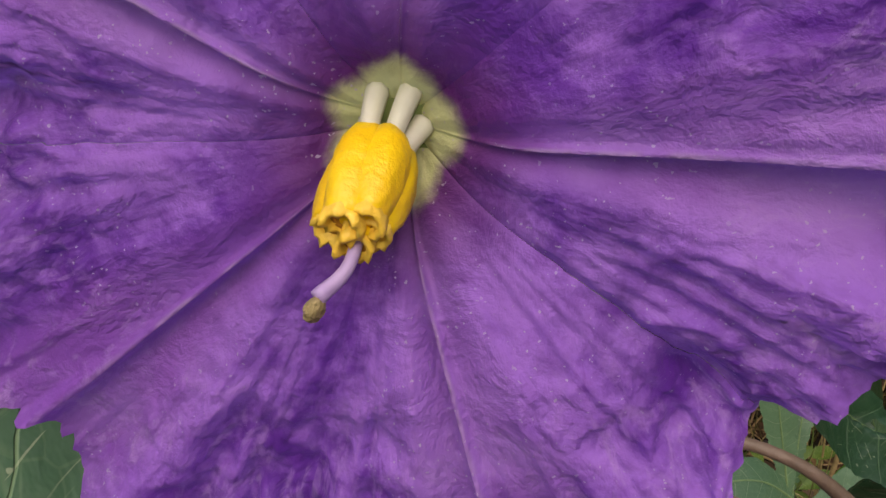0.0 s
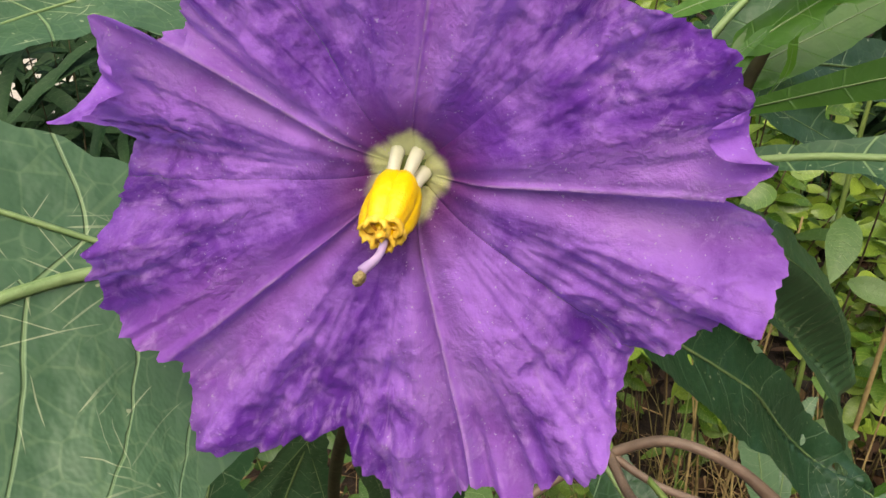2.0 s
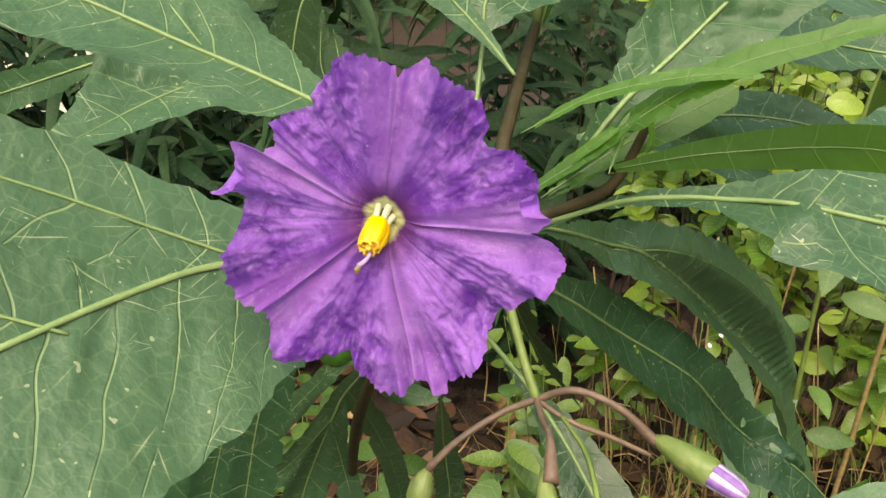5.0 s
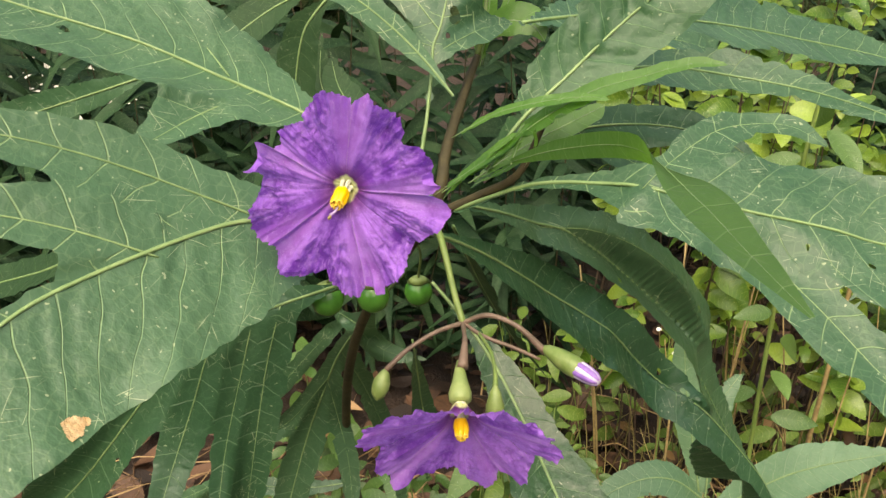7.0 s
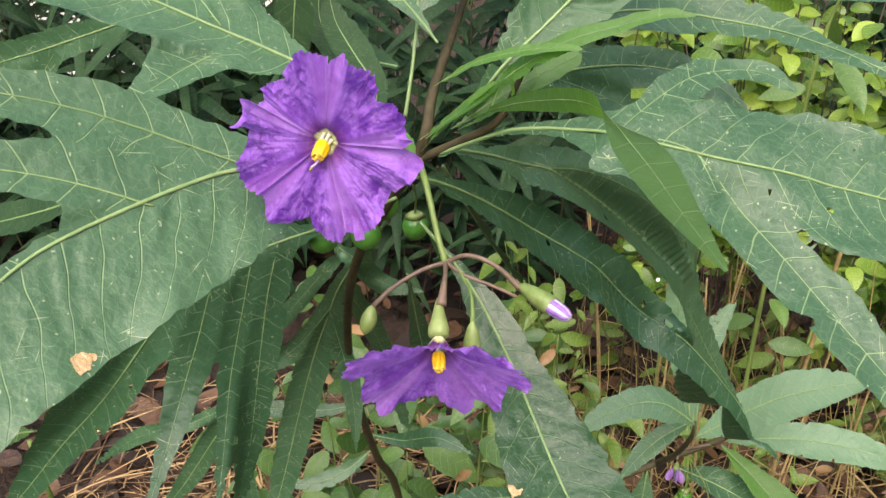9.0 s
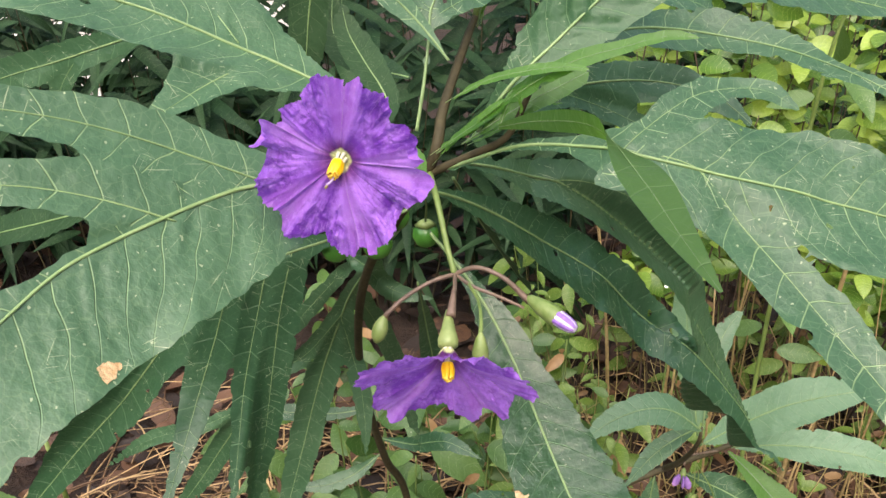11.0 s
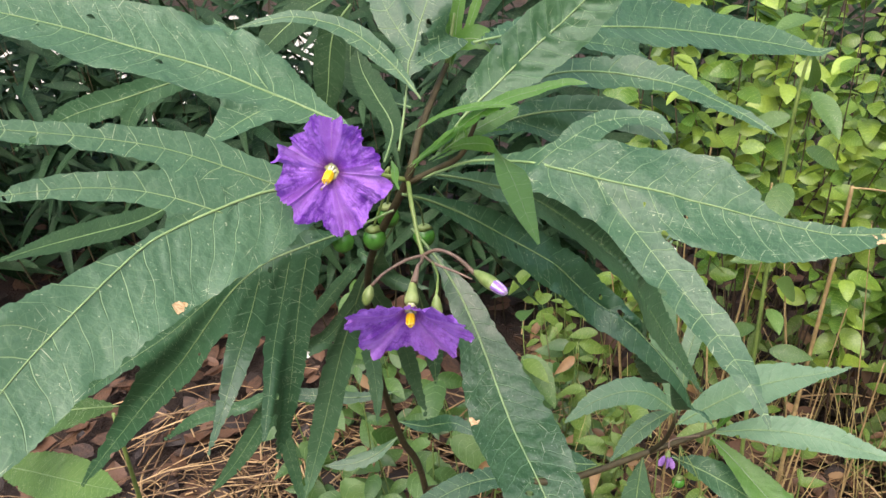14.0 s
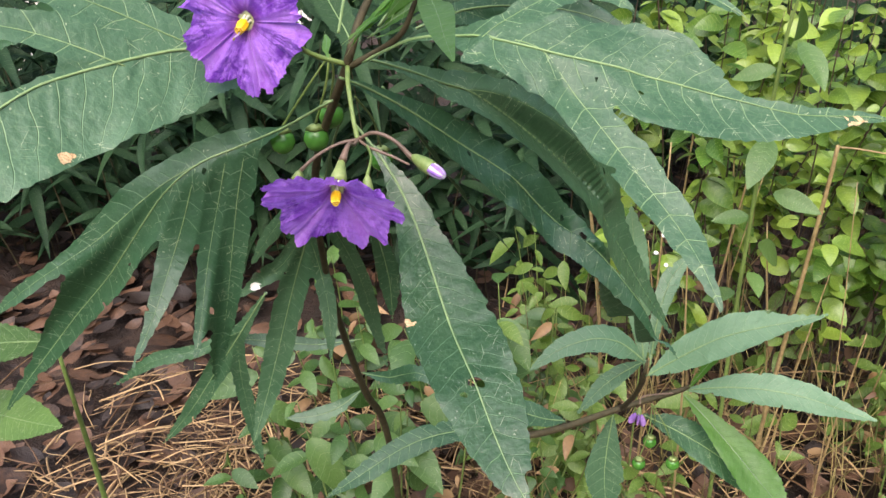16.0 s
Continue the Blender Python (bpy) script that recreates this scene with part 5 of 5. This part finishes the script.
def bud(at, way, long, wide, closed, label):
    bm = bmesh.new()
    m = aim(at, way)
    lathe(bm, [(0.15 * wide, 0), (0.55 * wide, 0.10 * long), (0.9 * wide, 0.32 * long), (1.0 * wide, 0.5 * long), (0.95 * wide, 0.6 * long), (0.7 * wide, 0.63 * long)] if not closed else [(0.15 * wide, 0), (0.6 * wide, 0.15 * long), (0.98 * wide, 0.42 * long), (1.0 * wide, 0.62 * long), (0.8 * wide, 0.82 * long), (0.35 * wide, 0.96 * long), (0.08 * wide, long)], 16, m, 1.0, 0.08, long * 90)
    cup = part("flower_bud", bm, CALYX, plant, label)
    if not closed:
        for k in range(10):
            bm = bmesh.new()
            a = radians(36 * k)
            pm = m @ Matrix.Translation(((0.66 + 0.05 * (k % 2)) * wide * math.cos(a), (0.66 + 0.05 * (k % 2)) * wide * math.sin(a), 0.45 * long))
            lathe(bm, [(0.20 * wide, 0), (0.36 * wide, 0.18 * long), (0.42 * wide, 0.30 * long), (0.38 * wide, 0.40 * long), (0.14 * wide, 0.48 * long)], 10, pm @ Matrix.Rotation(0.14, 4, Vector((math.sin(a), -math.cos(a), 0))), 0.95, 0.1, k)
            part("bud_petal", bm, BUD if k % 2 else BUD_PALE, cup, "furled violet petal" if k % 2 else "furled whitish petal fold")


bud((0.0565, 0.0700, 0.7418), (0.72, -0.62, -0.14), 0.0225, 0.0032, False, "flower bud with furled violet petals")
bud((0.0432, 0.0490, 0.7408), (0.02, -0.25, -0.96), 0.0140, 0.0026, True, "small closed green bud")
bud((0.0105, 0.0640, 0.7350), (-0.25, -0.35, -0.90), 0.0100, 0.0026, True, "green cup of a fallen flower")


def berry(at, radius, top, owner):
    bm = bmesh.new()
    lathe(bm, [(0.02 * radius, -1.05 * radius), (0.45 * radius, -0.93 * radius), (0.85 * radius, -0.55 * radius), (1.0 * radius, 0), (0.86 * radius, 0.5 * radius), (0.45 * radius, 0.9 * radius), (0.05 * radius, 0.97 * radius)], 20, Matrix.Translation(at))
    fruit = part("berry", bm, BERRY, owner, "glossy dark green unripe berry")
    bm = bmesh.new()
    lathe(bm, [(0.1 * radius, 1.15 * radius), (0.4 * radius, 1.08 * radius), (0.75 * radius, 0.75 * radius), (0.6 * radius, 0.82 * radius), (0.05 * radius, 0.98 * radius)], 10, Matrix.Translation(at), 1.0, 0.3)
    part("calyx", bm, CALYX, fruit)
    bm = bmesh.new()
    a = Vector(at) + Vector((0, 0, radius * 1.05))
    b = Vector(top)
    tube(bm, [a, a.lerp(b, 0.5) + Vector((0.003, -0.003, 0.004)), b], [0.0007, 0.0006, 0.0006], 6)
    part("berry_stalk", bm, GREEN_STEM, fruit)


for at in ((-0.0238, 0.135, 0.7217), (-0.0058, 0.135, 0.7242), (0.0005, 0.142, 0.7345)):
    berry(at, 0.0066, (0.006, 0.128, 0.768), plant)
berry((-0.0019, 0.2517, 0.6715), 0.0080, (0.004, 0.175, 0.735), plant)
for at in ((0.212, 0.400, 0.311), (0.2442, 0.400, 0.3157), (0.2215, 0.412, 0.330)):
    berry(at, 0.0068, (0.218, 0.41, 0.378), plant)


# ---- background plants ----
def small_leaf_mesh(name, long, wide, material, bend, seed, steps=6, across=2, blunt=0.75):
    bm = bmesh.new()
    rows = []
    for k in range(steps + 1):
        u = k / steps
        half = 1000 * wide * math.sin(math.pi * min(1, u * 0.97 + 0.03)) ** blunt * (1 - 0.45 * u)
        rows.append((0, u * long, -bend * long * u * u, half, half))
    ribbon(bm, rows, (0, 0, 1), seed, 0.22, 0.06, 1, across)
    mesh = bpy.data.meshes.new(name)
    bm.to_mesh(mesh)
    bm.free()
    mesh.materials.append(material)
    mesh.polygons.foreach_set("use_smooth", [True] * len(mesh.polygons))
    return mesh


def add_mesh(bm, mesh, m):
    """Joins a copy of a mesh, placed by m, into a bmesh with its UVs."""
    layer = bm.loops.layers.uv.verify()
    data = mesh.uv_layers.active.data
    verts = [bm.verts.new(m @ v.co) for v in mesh.vertices]
    for poly in mesh.polygons:
        face = bm.faces.new([verts[i] for i in poly.vertices])
        for loop, i in zip(face.loops, poly.loop_indices):
            loop[layer].uv = data[i].uv


def facing(at, toward, roll=0.0, lift=0.0):
    """A pose at a place: y along toward, z up but leaning to face the camera."""
    y = Vector(toward).normalized()
    x = y.cross(Vector((0, -0.55, 0.83))).normalized()
    z = x.cross(y)
    return Matrix.Translation(at) @ Matrix((x, y, z)).transposed().to_4x4() @ Matrix.Rotation(roll, 4, "Y")


def leafy_bush(name, label, category, stems, leaves_per, mesh_pool, stem_material, spread, singles, bare=0.22, tilt=0.5):
    """A bush of arching stems with pairs of leaves; the first leaves are parts, the rest one joined crown."""
    bush = thing(name, label, category)
    rest = bmesh.new()
    made = 0
    for s, (foot, tip, rise) in enumerate(stems):
        foot, tip = Vector(foot), Vector(tip)
        mid = foot.lerp(tip, 0.55) + Vector((0, 0, rise))
        line = spline([foot, mid, tip], 12)
        stalk("stem", [foot, mid, tip], [0.0015, 0.0011, 0.0006], stem_material, bush, "", 6)
        for k in range(leaves_per):
            u = bare + (1 - bare) * (k + rng.random() * 0.6) / leaves_per
            p = Vector(line[min(len(line) - 1, int(u * (len(line) - 1)))])
            a = rng.uniform(0, 2 * math.pi)
            way = Vector((math.cos(a), math.sin(a) * 0.8 - 0.25, rng.uniform(-0.45, 0.35)))
            m = facing(p + way * 0.004, way, rng.uniform(-tilt, tilt)) @ Matrix.Scale(rng.uniform(1 - spread, 1 + spread), 4)
            mesh = rng.choice(mesh_pool)
            if made < singles:
                ob = new("leaf", mesh)
                ob.parent, ob.matrix_world = bush, m
            else:
                add_mesh(rest, mesh, m)
            made += 1
    if made > singles:
        tagged(part("crown", rest, mesh_pool[0].materials[0], bush), kind="stuff")
    else:
        rest.free()
    return bush


ovate = [small_leaf_mesh("ovate_leaf", 0.023 + 0.004 * k, 0.0098 + 0.0014 * k, SHRUB_LEAF, 0.10 + 0.12 * k, 50 + k, 7, 2, 0.64) for k in range(4)]
stems = []
for k in range(270):
    x, y = rng.uniform(0.16, 1.7), 0.80 + 0.9 * rng.random() ** 1.5
    x += 0.2 * (y - 0.85)
    stems.append(((x + rng.uniform(-0.1, 0.2), y + 0.15, -0.02), (x, y - rng.uniform(0.0, 0.2), rng.uniform(0.30, 1.0)), rng.uniform(0.02, 0.10)))
stems.sort(key=lambda row: row[1][0])
for k in range(5):
    leafy_bush("hedge_shrub", "yellow-green shrub with small oval leaves", "shrub", stems[k::5], 32, ovate, TWIG, 0.35, 260, 0.40, 1.0)

dead = [small_leaf_mesh("dead_leaf", 0.022 + 0.006 * k, 0.006 + 0.0015 * k, DEAD_LEAF, 0.6, 80 + k) for k in range(2)]
weed = [small_leaf_mesh("weed_leaf", 0.024 + 0.007 * k, 0.0068 + 0.0018 * k, WEED_LEAF, 0.35, 70 + k) for k in range(3)]


low = [small_leaf_mesh("low_weed_leaf", 0.026 + 0.008 * k, 0.0085 + 0.002 * k, LOW_LEAF, 0.3, 75 + k) for k in range(3)]


def weed_plant(foot, top, leaves, label, pool=weed):
    foot, top = Vector(foot), Vector(top)
    ob = thing("weed", label, "weed", "weeds under the shrub")
    stalk("stem", [foot, foot.lerp(top, 0.5) + Vector((0.006, 0, 0)), top], [0.0016, 0.0013, 0.0007], GREEN_STEM, ob, "", 5)
    for k in range(leaves):
        u = 0.25 + 0.75 * k / (leaves - 1)
        a = 2.4 * k + foot.x * 40
        way = Vector((math.cos(a), math.sin(a) * 0.8 - 0.2, rng.uniform(-0.7, 0.4)))
        one = new("leaf", rng.choice(dead if rng.random() < 0.40 - 0.5 * (u - 0.25) else pool))
        one.parent = ob
        one.matrix_world = facing(foot.lerp(top, u) + way * 0.003, way, rng.uniform(-0.5, 0.5)) @ Matrix.Scale(rng.uniform(0.6, 1.7), 4)


for k in range(84):
    x, y = rng.uniform(0.06, 0.95), rng.uniform(0.58, 1.15)
    weed_plant((x, y + 0.03, -0.02), (x + rng.uniform(-0.05, 0.05), y, rng.uniform(0.08, 0.30)), rng.randint(8, 13), "pale yellow-green weed growing out of leaf litter")
for k in range(36):
    x, y = rng.uniform(-0.30, 0.20), rng.uniform(0.50, 1.0)
    weed_plant((x, y + 0.03, -0.02), (x + rng.uniform(-0.05, 0.05), y, rng.uniform(0.06, 0.24)), rng.randint(6, 10), "low green weed under the shrub", low)

# dry upright stalks among the weeds
for k in range(30):
    x, y = rng.uniform(0.20, 0.85), rng.uniform(0.62, 1.0)
    top = rng.uniform(0.20, 0.56)
    lean = rng.uniform(-0.07, 0.07)
    dry = thing("dry_stalk", "dead straw-coloured stalk standing among weeds", "dry stalk", "dead stalks")
    thick = rng.uniform(0.4, 0.95)
    stalk("stalk", [(x, y, -0.02), (x + lean * 0.4, y, top * 0.5), (x + lean, y + 0.01, top)], [0.0026 * thick, 0.0021 * thick, 0.0014 * thick], DRY, dry, "", 6)
    if k % 2:
        stalk("side_stalk", [(x + lean * 0.5, y, top * 0.6), (x + lean * 0.5 + rng.uniform(-0.06, 0.06), y - 0.02, top * 0.8)], [0.0011, 0.0006], DRY, dry, "", 5)

# fine pale grass and dead stems among the weeds
bm = bmesh.new()
for k in range(380):
    x, y = rng.uniform(0.02, 0.95), rng.uniform(0.55, 1.15)
    tall = rng.uniform(0.05, 0.26)
    p = Vector((x, y, -0.01))
    d = Vector((rng.uniform(-0.10, 0.10), rng.uniform(-0.08, 0.08), tall))
    tube(bm, [p, p + d * 0.6 + Vector((0.008, 0, 0)), p + d], [0.0010, 0.0008, 0.0004], 4, 3)
tagged(part("grass", bm, GRASS, None), "thin pale grass and dead stems among weeds", "grass", kind="stuff")

# a low plant with broad rounded leaves
broad = thing("broad_leaved_plant", "low plant with broad yellow-green leaves", "plant")
stalk("stem", [(-0.30, 0.30, -0.02), (-0.285, 0.27, 0.30), (-0.27, 0.24, 0.50)], [0.003, 0.0025, 0.0015], GREEN_STEM, broad)
leaf("broad yellow-green leaf with a yellowed edge", (0.05, -0.5, 0.86), [[(-0.404, 0.240, 0.430, 1, 1), (-0.357, 0.225, 0.442, 16, 16), (-0.312, 0.210, 0.452, 21, 21), (-0.274, 0.200, 0.457, 15, 15), (-0.241, 0.190, 0.465, 1, 1)]], owner=broad, material=OVAL_LEAF)
leaf("broad green leaf", (0.15, -0.5, 0.86), [[(-0.27, 0.25, 0.50, 1, 1), (-0.30, 0.22, 0.515, 18, 18), (-0.335, 0.19, 0.52, 24, 24), (-0.375, 0.165, 0.515, 14, 14), (-0.40, 0.15, 0.505, 1, 1)]], owner=broad, material=OVAL_LEAF)

# a taller weed with large oval leaves before the hedge
tall_weed = thing("tall_weed", "tall weed with large oval green leaves", "weed")
stalk("stem", [(0.36, 0.68, -0.02), (0.34, 0.66, 0.35), (0.33, 0.63, 0.66), (0.34, 0.62, 0.76)], [0.003, 0.0026, 0.002, 0.001], GREEN_STEM, tall_weed)
big_oval = [small_leaf_mesh("big_oval_leaf", 0.060 + 0.008 * k, 0.017 + 0.002 * k, OVAL_LEAF, 0.25, 60 + k, 10, 4) for k in range(2)]
for k in range(13):
    u = k / 12
    a = 2.4 * k
    p = Vector((0.345 - 0.01 * u, 0.66 - 0.04 * u, 0.34 + 0.42 * u))
    way = Vector((math.cos(a), math.sin(a) * 0.8 - 0.25, rng.uniform(-0.55, 0.1)))
    one = new("leaf", big_oval[k % 2])
    one.parent = tall_weed
    one.matrix_world = facing(p + way * 0.012, way, rng.uniform(-0.4, 0.4)) @ Matrix.Scale(rng.uniform(0.6, 1.0), 4)

# a broken dry stalk bent over before the hedge
broken = thing("dry_stalk", "broken dead stalk bent over sideways", "dry stalk", "dead stalks")
stalk("stalk", [(0.40, 0.67, -0.02), (0.405, 0.665, 0.25), (0.413, 0.66, 0.50), (0.414, 0.66, 0.565)], [0.0030, 0.0028, 0.0024, 0.0022], DRY, broken)
stalk("side_stalk", [(0.414, 0.66, 0.563), (0.44, 0.658, 0.562), (0.49, 0.655, 0.556)], [0.0012, 0.0010, 0.0008], DRY, broken)

# dark foliage behind, to the left; its shade is put into the leaf colour
long_leaf = [small_leaf_mesh("long_leaf", 0.055 + 0.028 * k, 0.0095 + 0.0015 * k, SHADE_LEAF, 0.2 + 0.2 * k, 90 + k, 8, 2) for k in range(4)]
stems = []
for k in range(380):
    x, y = rng.uniform(-2.0, 2.0), rng.uniform(1.05, 1.85)
    if x > 0.2:
        y = rng.uniform(1.75, 2.3)
    stems.append(((x, y + 0.1, -0.02), (x + rng.uniform(-0.1, 0.1), y, rng.uniform(0.35, 0.95)), 0.02))
stems.sort(key=lambda row: row[1][0])
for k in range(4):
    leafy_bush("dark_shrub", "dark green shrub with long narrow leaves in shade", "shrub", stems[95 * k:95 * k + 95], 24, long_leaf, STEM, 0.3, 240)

# pale sheet added beyond the dark shrub, standing in for bright gaps
bm = bmesh.new()
grid = [[bm.verts.new((x, y, 0.02)) for x in (-14, -6, -2.2, -1.7, -1.4, -1.2)] for y in (2.35, 2.9, 3.6, 5.0)]
for r, s in zip(grid, grid[1:]):
    for k in range(5):
        bm.faces.new((r[k], r[k + 1], s[k + 1], s[k]))
tagged(part("path", bm, GAP_SHEET, None), "pale sheet added to show as bright gaps in the foliage", "path", kind="structure")

# a thin weed with tiny white flowers before the hedge
white_weed = thing("flowering_weed", "thin weed with tiny white flowers", "weed")
stalk("stem", [(0.24, 0.66, -0.02), (0.232, 0.65, 0.30), (0.226, 0.635, 0.50)], [0.0013, 0.0010, 0.0005], GREEN_STEM, white_weed, "", 6)
for k in range(9):
    a = 2.4 * k
    start = Vector((0.229, 0.64, 0.40 + 0.011 * k))
    tip = start + Vector((math.cos(a) * 0.016, math.sin(a) * 0.014 - 0.006, 0.014))
    stalk("flower_stalk", [start, start.lerp(tip, 0.5) + Vector((0, 0, 0.003)), tip], [0.0004, 0.0003, 0.0003], GREEN_STEM, white_weed, "", 5)
    bm = bmesh.new()
    lathe(bm, [(0.0004, 0), (0.0016, 0.0008), (0.0027, 0.0017), (0.0020, 0.0020), (0.0006, 0.0012)], 8, aim(tip, (math.cos(a) * 0.3, -0.5, 0.8)), 1.0, 0.5, k)
    part("flower", bm, WHITE_PETAL, white_weed, "tiny white flower")

# a withered violet flower on the low side branch
stalk("flower_stalk", [(0.240, 0.418, 0.387), (0.2090, 0.4030, 0.3907), (0.2050, 0.3970, 0.3847)], [0.0009, 0.0007, 0.0009], RED_STALK, plant, "brownish red flower stalk")
wilted_at = aim((0.2050, 0.3950, 0.3787), (-0.15, -0.45, -0.85))
bm = bmesh.new()
lathe(bm, [(0.0006, -0.004), (0.0020, -0.002), (0.0030, 0.002), (0.0022, 0.004), (0.0008, 0.005)], 12, wilted_at, 1.0, 0.2, 4)
wilted = part("wilted_flower", bm, CALYX, plant, "small withered violet flower")
for k in range(5):
    bm = bmesh.new()
    a = radians(72 * k)
    lean = wilted_at @ Matrix.Rotation(a, 4, "Z") @ Matrix.Translation((0.0018, 0, 0.002)) @ Matrix.Rotation(0.45 + 0.1 * (k % 2), 4, "Y")
    lathe(bm, [(0.0008, 0), (0.0026, 0.004), (0.0032, 0.008), (0.0024, 0.011), (0.0006, 0.0125)], 12, lean, 0.35, 0.5, k)
    part("petal", bm, PETAL_SHRIVELLED, wilted, "shrivelled violet petal")

# a shred of pale dry petal caught on a hanging leaf
bm = bmesh.new()
shred = facing((-0.0990, 0.2390, 0.5717), (0.85, -0.1, 0.25), 0.3)
rows = []
for k in range(7):
    u = k / 6
    half = 0.0030 * math.sin(math.pi * (0.08 + 0.84 * u)) * (1 + 0.3 * noise.noise((k * 1.7, 0.4, 2.0)))
    rows.append([bm.verts.new(shred @ Vector((v * half, 0.010 * u, 0.0016 * v * v + 0.0008 * math.sin(5 * u)))) for v in (-1, -0.4, 0.4, 1)])
for a, b in zip(rows, rows[1:]):
    for k in range(3):
        bm.faces.new((a[k], b[k], b[k + 1], a[k + 1]))
tagged(part("fallen_petal", bm, WHITE_PETAL, None), "pale shrivelled petal caught on a hanging leaf", "petal")

# soft weeds with broad leaves in the shade under the hanging leaves
broad_weed = [small_leaf_mesh("broad_weed_leaf", 0.036 + 0.006 * k, 0.0112 + 0.002 * k, OVAL_LEAF, 0.45, 110 + k, 8, 3, 0.75) for k in range(3)]
for k in range(13):
    x, y = -0.22 + 0.34 * rng.random(), 0.44 + 0.26 * rng.random()
    weed_plant((x, y + 0.02, -0.02), (x + rng.uniform(-0.04, 0.04), y, rng.uniform(0.16, 0.38)), rng.randint(6, 9), "soft weed with broad green leaves in shade", broad_weed)
